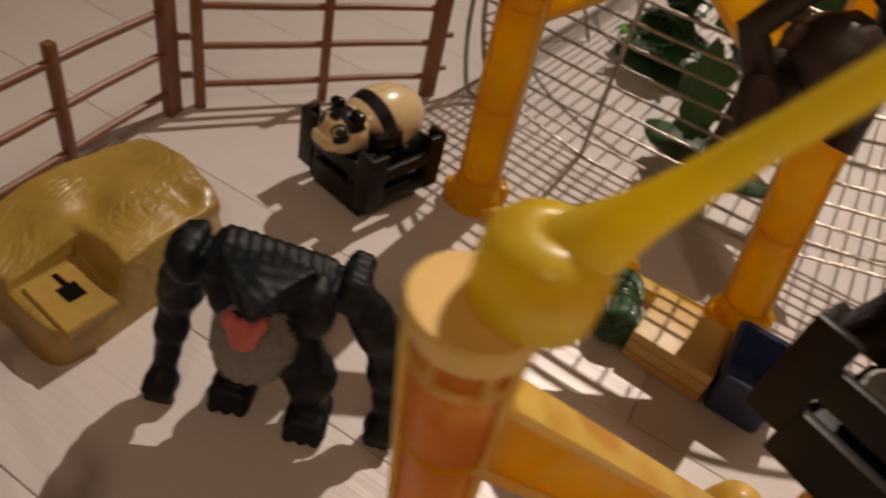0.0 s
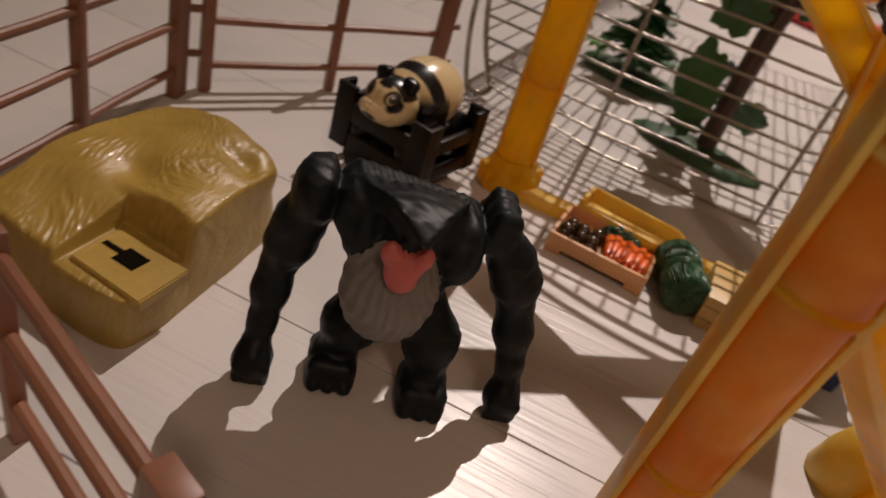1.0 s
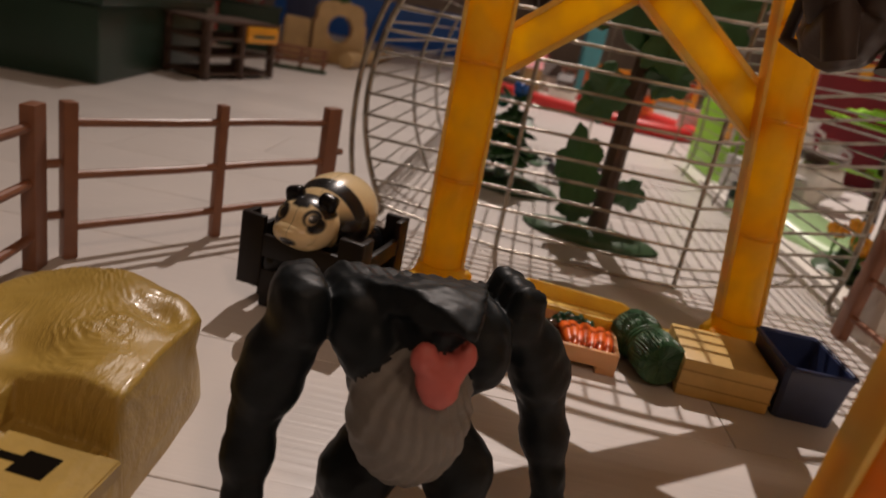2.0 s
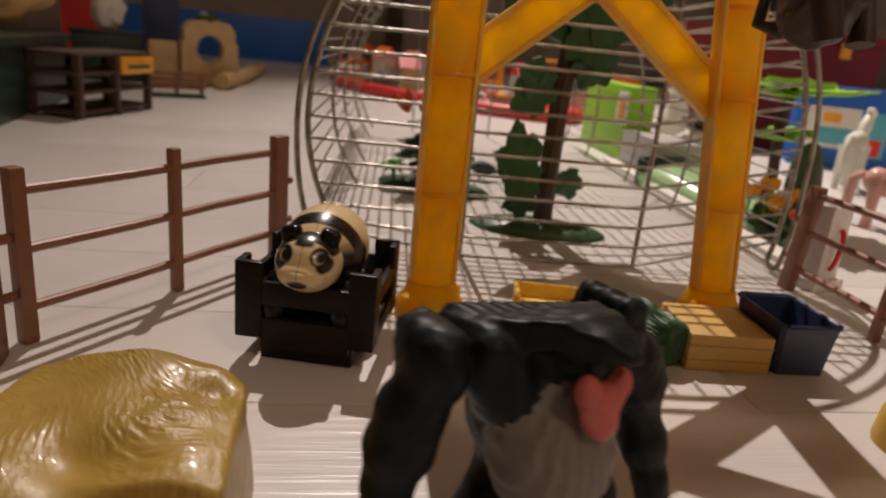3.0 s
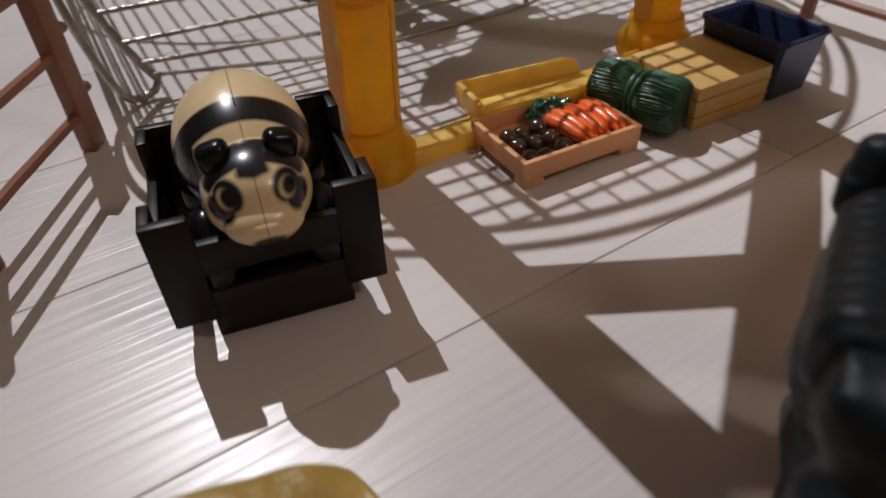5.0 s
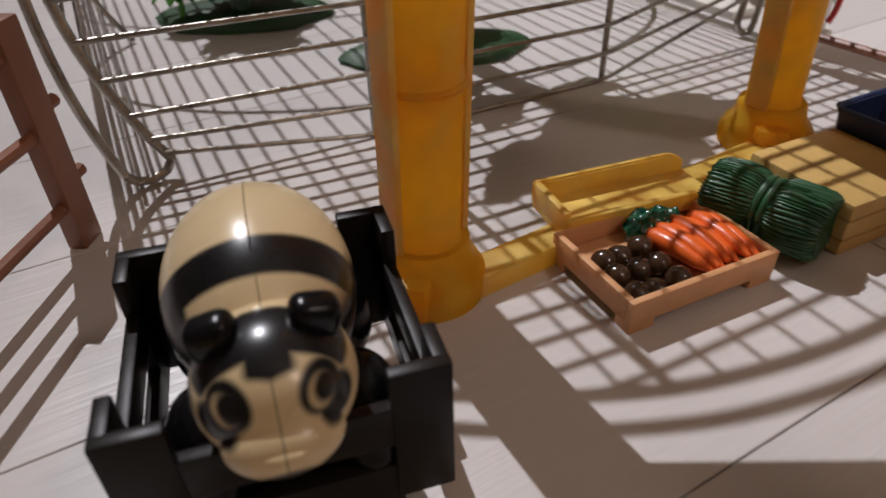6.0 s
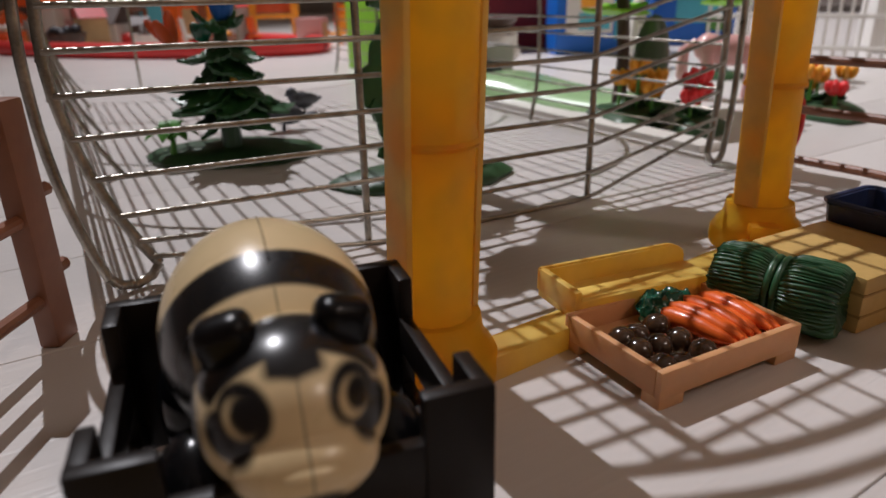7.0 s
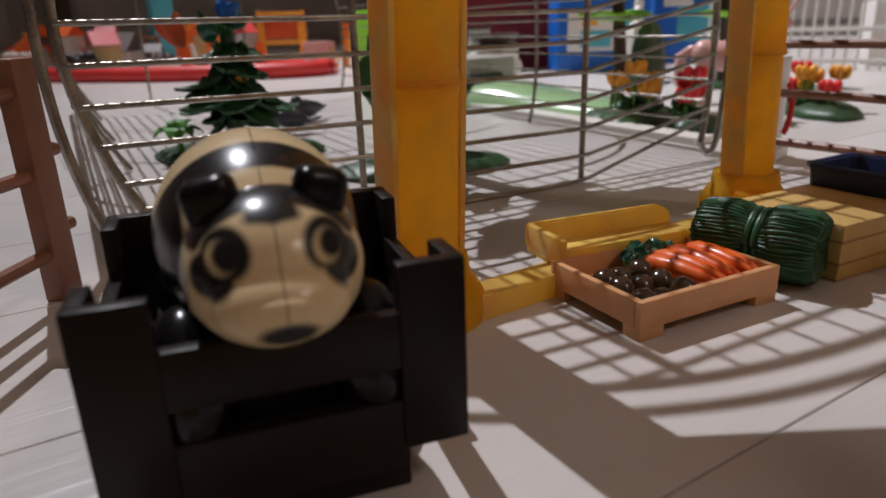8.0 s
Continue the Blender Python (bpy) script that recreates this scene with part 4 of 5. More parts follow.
# ---- wire cage ----
def wire_cage():
    """A round wire cage lying on its side: ring hoops, long wires from end to end and a barred front."""
    cage = thing("wire_cage", 1.575, 4.42, 0, 0, "dull chrome round wire cage lying on its side", "wire cage")
    across, back, up = Vector((0.981, -0.195, 0)), Vector((0.195, 0.981, 0)), Vector((0, 0, 1))
    R, ZC, LENGTH = 1.30, 0.62, 4.7

    def bulge(u):
        return -0.075 + (0.055 if u < 0 else 0.105) * max(0.0, abs(u) - 0.47) / 0.75

    def spot(u, d, z):
        return across * u + back * d + up * z

    def half_width(z, radius=R):
        return math.sqrt(max(0.0, radius ** 2 - (z - ZC) ** 2))

    def tuck(u, z, left=0.12):
        """Low down the barrel is pushed a little to one side."""
        return u if z > ZC else u + (left if u < 0 else 0.22) * (ZC - z) ** 1.5

    def ring(radius, d, low, face=False, left=0.12, steps=72):
        a0 = math.asin((ZC - low) / radius)
        pts = []
        for k in range(steps + 1):
            a = -a0 + (math.pi + 2 * a0) * k / steps
            z = ZC + radius * math.sin(a)
            u = tuck(-radius * math.cos(a), z, left)
            pts.append(spot(u, d + (bulge(u) if face else 0.0), z))
        return pts

    front = ring(R, 0.0, 0.060, True)
    outer = ring(1.345, -0.05, 0.055, True, -0.09)
    part("hoop", tube(grow(), front, 0.0150, 8), M_WIRE, cage, smooth=80)
    part("hoop", tube(grow(), outer, 0.0140, 8), M_WIRE, cage, smooth=80)
    for p, q in ((front[0], outer[0]), (front[-1], outer[-1])):
        mid = (p + q) / 2
        part("foot_bend", tube(grow(), [p, p.lerp(mid, 0.35) - up * 0.030, mid - up * 0.040, q.lerp(mid, 0.35) - up * 0.028, q], 0.0145, 8), M_WIRE, cage, smooth=80)
    for d in (1.37, 2.42, 3.72, LENGTH):
        part("hoop", tube(grow(), ring(R, d, 0.012), 0.0115, 8), M_WIRE, cage, smooth=80)
    # long wires round the barrel
    a0 = math.asin(ZC / R) - 0.06
    count = 54
    for k in range(1, count):
        a = -a0 + (math.pi + 2 * a0) * k / count
        z = ZC + (R + 0.012) * math.sin(a)
        u = tuck(-(R + 0.012) * math.cos(a), z)
        sag = 0.006 * math.sin(k * 2.7)
        pts = [spot(u, bulge(u) + 0.02, z)] + [spot(u * (1 + sag * 0.3 * math.sin(1.1 * d)), d, z + sag * math.sin(0.9 * d)) for d in (0.9, 1.8, 2.8, 3.8)] + [spot(u, LENGTH, z)]
        part("wire", tube(grow(), pts, 0.0062, 6), M_WIRE, cage, smooth=80)
    # bars across the front, level at first and rising towards one end
    for k in range(18):
        base = 0.008 if k == 0 else 0.109 * k
        left_rise = (0.085, 0.030)[k] if k < 2 else 0.0
        right_rise = 0.155 if k == 0 else 0.095 + 0.008 * k
        a, b = tuck(-half_width(base + left_rise), base + left_rise), tuck(half_width(base + right_rise), base + right_rise)
        if b - a < 0.5:
            continue
        pts = []
        for j in range(25):
            u = a + (b - a) * j / 24
            rise = left_rise * max(0.0, -0.47 - u) / 0.72 + right_rise * max(0.0, u - 0.44) / 0.78
            pts.append(spot(u, bulge(u) - 0.012, base + rise + 0.002 * math.sin(3 * u + k)))
        part("bar", tube(grow(), pts, 0.0085, 8), M_WIRE, cage, smooth=80)
    # thick uprights of the front and of the open back
    for u in (-0.485, 0.455):
        top = ZC + math.sqrt(R * R - u * u)
        part("upright", tube(grow(), [spot(u, bulge(u) + 0.008, 0.008), spot(u, bulge(u) + 0.004, top * 0.5), spot(u, bulge(u), top)], 0.0120, 8), M_WIRE, cage, smooth=80)
    for u in (-0.62, 0.30):
        top = ZC + math.sqrt(R * R - u * u)
        part("upright", tube(grow(), [spot(u, LENGTH, 0.008), spot(u, LENGTH, top)], 0.0115, 8), M_WIRE, cage, smooth=80)
    return cage


wire_cage()


# ---- plants ----
def moss_base(parent, sx, sy, rz=0, h=0.07):
    bm = grow()
    n = 28
    prof = [(1.0, 0), (1.02, 0.25), (0.9, 0.62), (0.6, 0.9), (0.25, 1.0)]
    rings = []
    for rr, zz in prof:
        rings.append([bm.verts.new(turn("Z", rz) @ Vector((sx * rr * math.cos(a) * (1 + 0.12 * noise.noise(Vector((math.cos(a) * 2, math.sin(a) * 2, sx)))), sy * rr * math.sin(a) * (1 + 0.15 * noise.noise(Vector((math.cos(a) * 2, math.sin(a) * 2, 4)))), h * zz))) for a in (2 * math.pi * k / n for k in range(n))])
    for a, b in zip(rings, rings[1:]):
        for k in range(n):
            bm.faces.new((a[k], a[(k + 1) % n], b[(k + 1) % n], b[k]))
    bm.faces.new(rings[0][::-1])
    bm.faces.new(rings[-1])
    return part("base", bm, M_BASE, parent, "dark green mossy base", smooth=60)


def lobed_leaf(size, lobes=5, cup=0.25, thick=0.022, wide=0.85):
    """A thick toy leaf plate with a lobed outline, stem at the origin, growing along +x."""
    n = 40
    bm = grow()
    outline = []
    for k in range(n):
        a = 2 * math.pi * k / n
        rr = 0.5 * (1 + 0.13 * math.sin(lobes * a * 1.0 + 0.6) + 0.07 * math.sin(lobes * 2.3 * a))
        outline.append((size * (0.5 + rr * math.cos(a)), size * rr * wide * math.sin(a)))
    lo, hi = [], []
    bend = lambda x, y: cup * ((x / size - 0.5) ** 2 + (y / size) ** 2) * size
    clo, chi = bm.verts.new((size * 0.5, 0, 0)), bm.verts.new((size * 0.5, 0, thick))
    mid_lo, mid_hi = [], []
    for x, y in outline:
        lo.append(bm.verts.new((x, y, bend(x, y))))
        hi.append(bm.verts.new((x, y, bend(x, y) + thick * 0.6)))
        mx, my = size * 0.5 + (x - size * 0.5) * 0.55, y * 0.55
        w = 0.004 * math.sin(lobes * 2 * math.atan2(my, mx - size * 0.5))
        mid_lo.append(bm.verts.new((mx, my, bend(mx, my) + w)))
        mid_hi.append(bm.verts.new((mx, my, bend(mx, my) + thick + w)))
    for k in range(n):
        j = (k + 1) % n
        bm.faces.new((lo[k], lo[j], hi[j], hi[k]))
        bm.faces.new((hi[k], hi[j], mid_hi[j], mid_hi[k]))
        bm.faces.new((mid_lo[k], mid_lo[j], lo[j], lo[k]))
        bm.faces.new((chi, mid_hi[k], mid_hi[j]))
        bm.faces.new((clo, mid_lo[j], mid_lo[k]))
    return bm


def rodded_tree():
    t = thing("toy_tree", 1.72, 4.93, 0, 0, "plastic tree with dark trunk and lobed green leaf plates", "toy tree")
    moss_base(t, 0.40, 0.20, -25, 0.075)
    bm = grow()
    pts = [(0.05, 0.03, 0.04), (0.05, 0.03, 0.4), (0.06, 0.04, 0.8), (0.09, 0.05, 1.2), (0.10, 0.06, 1.6)]
    tube(bm, pts, [0.062, 0.055, 0.052, 0.050, 0.04], 12)
    for k in range(9):
        a = 0.7 * k
        tube(bm, [(p[0] + 0.05 * math.cos(a + 0.1 * i), p[1] + 0.05 * math.sin(a + 0.1 * i), p[2]) for i, p in enumerate(pts)], 0.010, 5)
    part("trunk", bm, M_TRUNK, t, smooth=60)
    specs = ((-0.14, 0.19, 97, 0.46), (-0.02, 0.30, 165, 0.26), (0.09, 0.32, -12, 0.22), (-0.03, 0.20, 190, 0.20), (-0.01, 0.88, 205, 0.28), (-0.02, 0.84, 150, 0.26), (0.09, 1.02, 62, 0.40), (0.09, 0.96, 18, 0.28), (0.05, 1.16, 120, 0.46), (0.08, 1.28, 15, 0.50), (0.02, 1.34, 165, 0.50), (0.05, 1.40, 70, 0.48), (0.05, 1.45, 115, 0.46))
    for k, (px, z, tilt, size) in enumerate(specs):
        ob = part("leaf", lobed_leaf(size, 5, 0.25, 0.035, 0.55 if k == 0 else 0.85), M_LEAF, t, smooth=60)
        ob.matrix_basis = at(px, -0.02 + 0.03 * (k % 3), z) @ pose(0, 0, 0, 0, 0, -12 + 14 * (k % 3)) @ pose(0, 0, 0, 90, 0, 0) @ pose(0, 0, 0, 0, 0, tilt)
    return t


rodded_tree()


def layered_bush():
    b = thing("toy_bush", 1.32, 5.98, 0, 0, "dark green layered plastic bush on a mossy base", "toy bush")
    moss_base(b, 0.42, 0.26, -35, 0.085)
    cx, cy = -0.04, -0.09
    part("stem", tube(grow(), [(cx, cy, 0.05), (cx, cy, 0.3), (cx + 0.01, cy, 0.62)], [0.05, 0.045, 0.03], 10), M_LEAF, b)
    r = random.Random(9)
    for layer, (z, n, size, droop) in enumerate(((0.25, 7, 0.19, 40), (0.33, 8, 0.28, 30), (0.41, 8, 0.25, 34), (0.48, 7, 0.20, 28), (0.55, 6, 0.17, 20), (0.61, 5, 0.13, -20))):
        for k in range(n):
            ob = part("leaf", lobed_leaf(size * r.uniform(0.85, 1.12), 6, 0.6, 0.026, 0.72), M_LEAF, b, smooth=60)
            ob.matrix_basis = at(cx, cy, z + r.uniform(-0.025, 0.025), 360 * k / n + layer * 31 + r.uniform(-14, 14), r.uniform(-16, 16), droop + r.uniform(-14, 14))
    # blossoms: long upright petals in a tuft
    for x, y, z, mat, count, long, lean in ((-0.22, 0.0, 0.56, M_ORANGERED, 3, 0.16, -28), (-0.13, -0.12, 0.58, M_TEAL, 7, 0.09, 0), (-0.03, -0.12, 0.66, M_BLUE, 5, 0.11, 8), (-0.02, -0.16, 0.36, M_GOLD, 3, 0.07, 0)):
        bm = grow()
        for k in range(count):
            a = 2 * math.pi * k / count
            way = turn("Y", lean + 24 * math.cos(a)) @ turn("X", 24 * math.sin(a))
            blob(bm, Vector((x, y, z)) + way @ Vector((0, 0, long * 0.5)), (0.030, 0.016, long * 0.55), way, 0.15, sub=2)
        part("blossom", bm, mat, b, smooth=60)
    return b


layered_bush()


def small_palm(x, y, s, rz):
    p = thing("toy_palm", x, y, 0, rz, "small bright green plastic palm plant", "toy plant", "small palm plants")
    part("stem", tube(grow(), [(0, 0, 0.02), (0, 0, 0.08 * s), (0.01, 0, 0.15 * s)], [0.02, 0.016, 0.012], 8), M_LIGHTLEAF, p)
    for k in range(7):
        bm = grow()
        n = 6
        rows = []
        for i in range(n + 1):
            u = i / n
            w = 0.055 * math.sin(math.pi * min(1, u * 0.9 + 0.08)) * s
            x0, z0 = 0.15 * u * s, (0.07 * math.sin(u * 2.4) - 0.05 * u * u) * s
            rows.append([bm.verts.new((x0, sgn * w, z0 + q)) for q in (0, 0.008) for sgn in (-1, 1)])
        for a, c in zip(rows, rows[1:]):
            for i, j in ((0, 1), (1, 3), (3, 2), (2, 0)):
                bm.faces.new((a[i], a[j], c[j], c[i]))
        bm.faces.new([rows[0][i] for i in (0, 1, 3, 2)])
        ob = part("leaf", bm, M_LIGHTLEAF, p, smooth=60)
        ob.matrix_basis = at(0, 0, 0.145 * s, k * 51 + 8, 0, -35 if k < 2 else -8)
    return p


small_palm(1.03, 6.02, 0.85, 20)


def bird(x, y, rz, s=1.0):
    bm = grow()
    blob(bm, (0, 0, 0.10 * s), (0.11 * s, 0.055 * s, 0.06 * s), turn("Y", -14), 0.08)
    blob(bm, (0.10 * s, 0, 0.16 * s), (0.042 * s, 0.036 * s, 0.038 * s), None, 0)
    blob(bm, (0.15 * s, 0, 0.155 * s), (0.02 * s, 0.008 * s, 0.008 * s), None, 0, sub=2)
    blob(bm, (-0.14 * s, 0, 0.085 * s), (0.07 * s, 0.03 * s, 0.014 * s), turn("Y", 12), 0)
    for q in (-1, 1):
        blob(bm, (-0.02 * s, q * 0.05 * s, 0.11 * s), (0.10 * s, 0.016 * s, 0.04 * s), turn("Y", -8), 0.1)
        tube(bm, [(0.0, q * 0.022 * s, 0.06 * s), (0.01, q * 0.022 * s, 0)], 0.008 * s, 6)
    return solid("bird_figure", bm, M_BIRD, x, y, 0, rz, "small slate-grey plastic pigeon figure on the floor", "toy bird", "pigeon figures", smooth=60)


bird(1.85, 6.42, 160)
bird(2.22, 6.85, 200)


# ---- behind and beside the cage ----
def flowers(x, y, n, mats, label, h=0.28, base=(0.3, 0.2)):
    f = thing("flower_bed", x, y, 0, rnd.uniform(0, 60), label, "flower bed")
    moss_base(f, base[0], base[1], 0, 0.09)
    r = random.Random(int(x * 100))
    for k in range(n):
        px, py = r.uniform(-0.6, 0.6) * base[0], r.uniform(-0.6, 0.6) * base[1]
        hh = h * r.uniform(0.55, 1.18)
        part("stalk", tube(grow(), [(px, py, 0.05), (px + 0.01, py, hh)], 0.011, 6), M_LIGHTLEAF, f)
        bm = grow()
        for a in range(5):
            blob(bm, (px + 0.035 * math.cos(a * 1.257), py + 0.035 * math.sin(a * 1.257), hh + 0.02), (0.034, 0.024, 0.05), turn("Z", a * 72) @ turn("Y", 25), 0.1, sub=2)
        part("blossom", bm, mats[k % len(mats)], f, smooth=60)
        bm = lobed_leaf(0.12, 4)
        ob = part("leaf", bm, M_LEAF, f, smooth=60)
        ob.matrix_basis = at(px, py, hh * 0.3, r.uniform(0, 360), 0, -30)
    return f


flowers(3.58, 5.08, 6, (M_GOLD, M_GOLD, M_GOLD, M_GOLD), "plastic flower bed with orange-yellow blossoms", 0.30, (0.36, 0.22))
flowers(3.50, 4.62, 4, (M_REDPETAL, M_REDPETAL), "plastic flower bed with red blossoms", 0.25, (0.20, 0.14))
flowers(4.58, 4.38, 7, (M_REDPETAL, M_GOLD, M_GOLD), "plastic flower bed with red and yellow tulips", 0.28, (0.42, 0.22))


def lawn_slide():
    s = thing("green_ramp", 3.87, 6.02, 0, -80, "glossy pale green plastic lawn ramp behind the cage", "toy ramp")
    bm = grow()
    n = 16
    rows = []
    for i in range(n + 1):
        u = i / n
        x = -0.62 + 1.25 * u
        z = 0.10 * math.exp(-((u - 0.15) / 0.4) ** 2) + 0.075
        rows.append([bm.verts.new((x, y, zz)) for y, zz in ((-0.36, 0), (-0.34, z * 0.55), (-0.2, z), (0.2, z), (0.34, z * 0.55), (0.36, 0))])
    for a, b in zip(rows, rows[1:]):
        for k in range(5):
            bm.faces.new((a[k], a[k + 1], b[k + 1], b[k]))
        bm.faces.new((a[5], a[0], b[0], b[5]))
    bm.faces.new(rows[0][::-1])
    bm.faces.new(rows[-1])
    part("lawn", bm, M_PALEGREEN, s, smooth=60)
    part("end_wall", box(grow(), (-0.655, 0, 0.12), (0.06, 0.66, 0.24), bevel=0.02), M_DARKGREEN, s)
    return s


lawn_slide()

# pale edging strips beyond the cage
strip = tagged(new("edging", mesh_of("edging", box(grow(), (3.42, 6.0, 0.02), (0.16, 3.4, 0.04), turn("Z", -11), bevel=0.006), M_WHITE)), "long pale plastic edging strip on the floor", "edging")


def unicorn():
    bm = grow()
    blob(bm, (0, 0, 0.42), (0.26, 0.12, 0.135), None, 0.05)
    blob(bm, (-0.20, 0, 0.44), (0.12, 0.12, 0.125), None, 0.05)
    blob(bm, (0.25, 0, 0.56), (0.10, 0.07, 0.17), turn("Y", 38), 0.04)
    blob(bm, (0.38, 0, 0.70), (0.13, 0.055, 0.065), turn("Y", 18), 0.04)
    tube(bm, [(0.44, 0, 0.75), (0.56, 0, 0.93)], [0.022, 0.004], 8)
    for x in (-0.2, 0.17):
        for y in (-0.07, 0.07):
            tube(bm, [(x, y, 0.40), (x + 0.01, y, 0.2), (x, y, 0.0)], [0.062, 0.04, 0.045], 10)
    tube(bm, [(-0.30, 0, 0.50), (-0.40, 0, 0.42), (-0.40, 0, 0.2), (-0.38, 0, 0.12)], [0.03, 0.05, 0.05, 0.02], 8)
    for k in range(6):
        blob(bm, (0.18 + 0.035 * k, 0, 0.62 + 0.035 * k), (0.05, 0.03, 0.05), None, 0.2, sub=2)
    for v in bm.verts:
        v.co *= 0.82
    return solid("horned_horse_figure", bm, M_ROSE, 4.74, 5.10, 0, -55, "glossy rose-pink plastic horned horse figure", "toy horse", smooth=60)


unicorn()


def white_horse():
    bm = grow()
    blob(bm, (0, 0, 0.48), (0.22, 0.10, 0.12), None, 0.05)
    blob(bm, (0.20, 0, 0.64), (0.08, 0.06, 0.16), turn("Y", 35), 0.04)
    blob(bm, (0.30, 0, 0.77), (0.10, 0.05, 0.055), turn("Y", 22), 0.04)
    for x in (-0.16, 0.15):
        for y in (-0.06, 0.06):
            tube(bm, [(x, y, 0.45), (x, y, 0.0)], [0.05, 0.035], 8)
    tube(bm, [(-0.22, 0, 0.55), (-0.32, 0, 0.40), (-0.30, 0, 0.18)], [0.025, 0.045, 0.02], 8)
    return solid("horse_figure", bm, M_WHITE, 6.0, 6.75, 0, 30, "cream white plastic horse figure", "toy horse", smooth=60)


white_horse()


def feed_box():
    b = thing("feed_box", 2.93, 3.98, 0, 12, "white plastic box with a red handle beside the fence", "toy box")
    part("body", box(grow(), (0, 0, 0.235), (0.17, 0.15, 0.43), bevel=0.012), M_WHITE, b)
    part("plinth", box(grow(), (0, 0, 0.03), (0.24, 0.20, 0.06), bevel=0.01), M_WHITE, b)
    part("handle", tube(grow(), [(0.02 * math.cos(a) - 0.02, -0.085 - 0.03 * math.sin(a), 0.22 + 0.11 * math.cos(a)) for a in (0.3 * k for k in range(10))], 0.013, 8), M_RED, b, "curved red handle", smooth=60)
    return b


feed_box()


def picket_fence(x, y, rz, n, label):
    f = thing("picket_fence", x, y, 0, rz, label, "toy fence")
    bar = mesh_of("bar", box(grow(), (0, 0, 0.51), (0.030, 0.03, 1.02), bevel=0.006), M_WHITE)
    for k in range(n):
        share("bar", bar, f, at(k * 0.118, 0, 0))
    for z in (0.10, 0.44, 0.90):
        part("rail", box(grow(), (n * 0.059 - 0.06, 0.0, z), (n * 0.118, 0.055, 0.05), bevel=0.008), M_WHITE, f)
    return f


picket_fence(8.1, 7.1, -80, 36, "white plastic picket fence with three rails")


def flat_palm(x, y):
    p = thing("toy_palm_tree", x, y, 0, 15, "plastic palm tree with flat bright green leaves", "toy tree")
    part("trunk", tube(grow(), [(0, 0, 0), (0.03, 0, 0.35), (0.0, 0.02, 0.75), (0.05, 0, 0.98)], [0.05, 0.04, 0.04, 0.035], 10), M_TRUNK, p, smooth=60)
    for k, (z, rz, size) in enumerate(((0.92, 0, 0.55), (0.95, 70, 0.5), (0.9, 150, 0.5), (0.97, 215, 0.55), (0.93, 290, 0.5), (0.6, 180, 0.42), (0.62, 20, 0.4))):
        ob = part("leaf", lobed_leaf(size, 7, 0.1, 0.025), M_LIME, p, smooth=60)
        ob.matrix_basis = at(0.03, 0, z, rz, 0, -6)
    moss_base(p, 0.26, 0.2, 0, 0.06)
    return p


flat_palm(3.74, 5.34)
flat_palm(5.9, 5.75)


def dome_bush(x, y, s):
    b = thing("dome_bush", x, y, 0, 0, "smooth dark green plastic dome bush", "toy bush")
    part("dome", blob(grow(), (0, 0, 0.30 * s), (0.14 * s, 0.12 * s, 0.34 * s), None, 0.1), M_DOME, b, smooth=60)
    moss_base(b, 0.22 * s, 0.18 * s, 0, 0.05)
    return b


dome_bush(4.02, 5.30, 0.95)


def plain_box(name, x, y, rz, size, mat, label, category, z=0.0, extra=None, group=""):
    b = thing(name, x, y, z, rz, label, category, group)
    part("body", box(grow(), (0, 0, size[2] / 2), size, bevel=min(size) * 0.06), mat, b)
    for nm, c, s, m in extra or ():
        part(nm, box(grow(), c, s, bevel=min(s) * 0.1), m, b)
    return b


plain_box("blue_building_plate", -0.7, 23.7, 0, (6.0, 0.25, 1.30), M_BLUE, "upright royal blue plastic panel on the floor", "panel", extra=(("foot", (0, 0, 0.04), (6.1, 0.6, 0.08), M_BLUE),))
plain_box("lime_box", 4.16, 8.42, 80, (1.50, 0.30, 0.80), M_LIME, "upright lime green cardboard box with a round badge", "box", extra=(("badge", (-0.60, 0.158, 0.56), (0.30, 0.02, 0.34), M_WHITE), ("badge_mark", (-0.62, 0.172, 0.54), (0.16, 0.012, 0.20), M_GOLD),))
plain_box("grey_block", 3.98, 7.15, 80, (0.92, 0.46, 0.36), M_GREY, "pale grey plastic block", "block")
rock = blob(grow(), (0, 0, 0.22), (0.30, 0.24, 0.24), None, 0.55, 7, sub=4)
solid("rocky_mound", rock, M_WHITE, 4.75, 7.55, 0, 20, "cream white rocky plastic mound", "toy rock", smooth=50)
pan = lathe(grow(), [(0.10, 0), (0.20, 0.03), (0.26, 0.11), (0.245, 0.11), (0.18, 0.045), (0.05, 0.03)], seg=24)
solid("brown_bowl", pan, M_TRUNK, 4.75, 7.55, 0.42, 0, "shallow brown plastic bowl on the rocky mound", "bowl", smooth=50)
def toy_jug(x, y, w, h, mat, rim_mat, label):
    j = thing("toy_jug", x, y, 0, 0, label, "toy jug", "pale jugs behind the cage")
    bm = grow()
    lathe(bm, [(w * 0.36, 0), (w * 0.48, h * 0.06), (w * 0.50, h * 0.30), (w * 0.40, h * 0.62), (w * 0.30, h * 0.80), (w * 0.36, h * 0.97), (w * 0.33, h * 0.97), (w * 0.26, h * 0.80)], seg=20)
    part("body", bm, mat, j, smooth=60)
    part("rim", lathe(grow(), [(w * 0.34, h * 0.93), (w * 0.40, h * 0.95), (w * 0.40, h), (w * 0.33, h)], seg=20), rim_mat, j)
    part("handle", tube(grow(), [(w * 0.36, 0, h * 0.86), (w * 0.68, 0, h * 0.80), (w * 0.70, 0, h * 0.52), (w * 0.46, 0, h * 0.40)], w * 0.055, 8), mat, j, smooth=60)
    return j


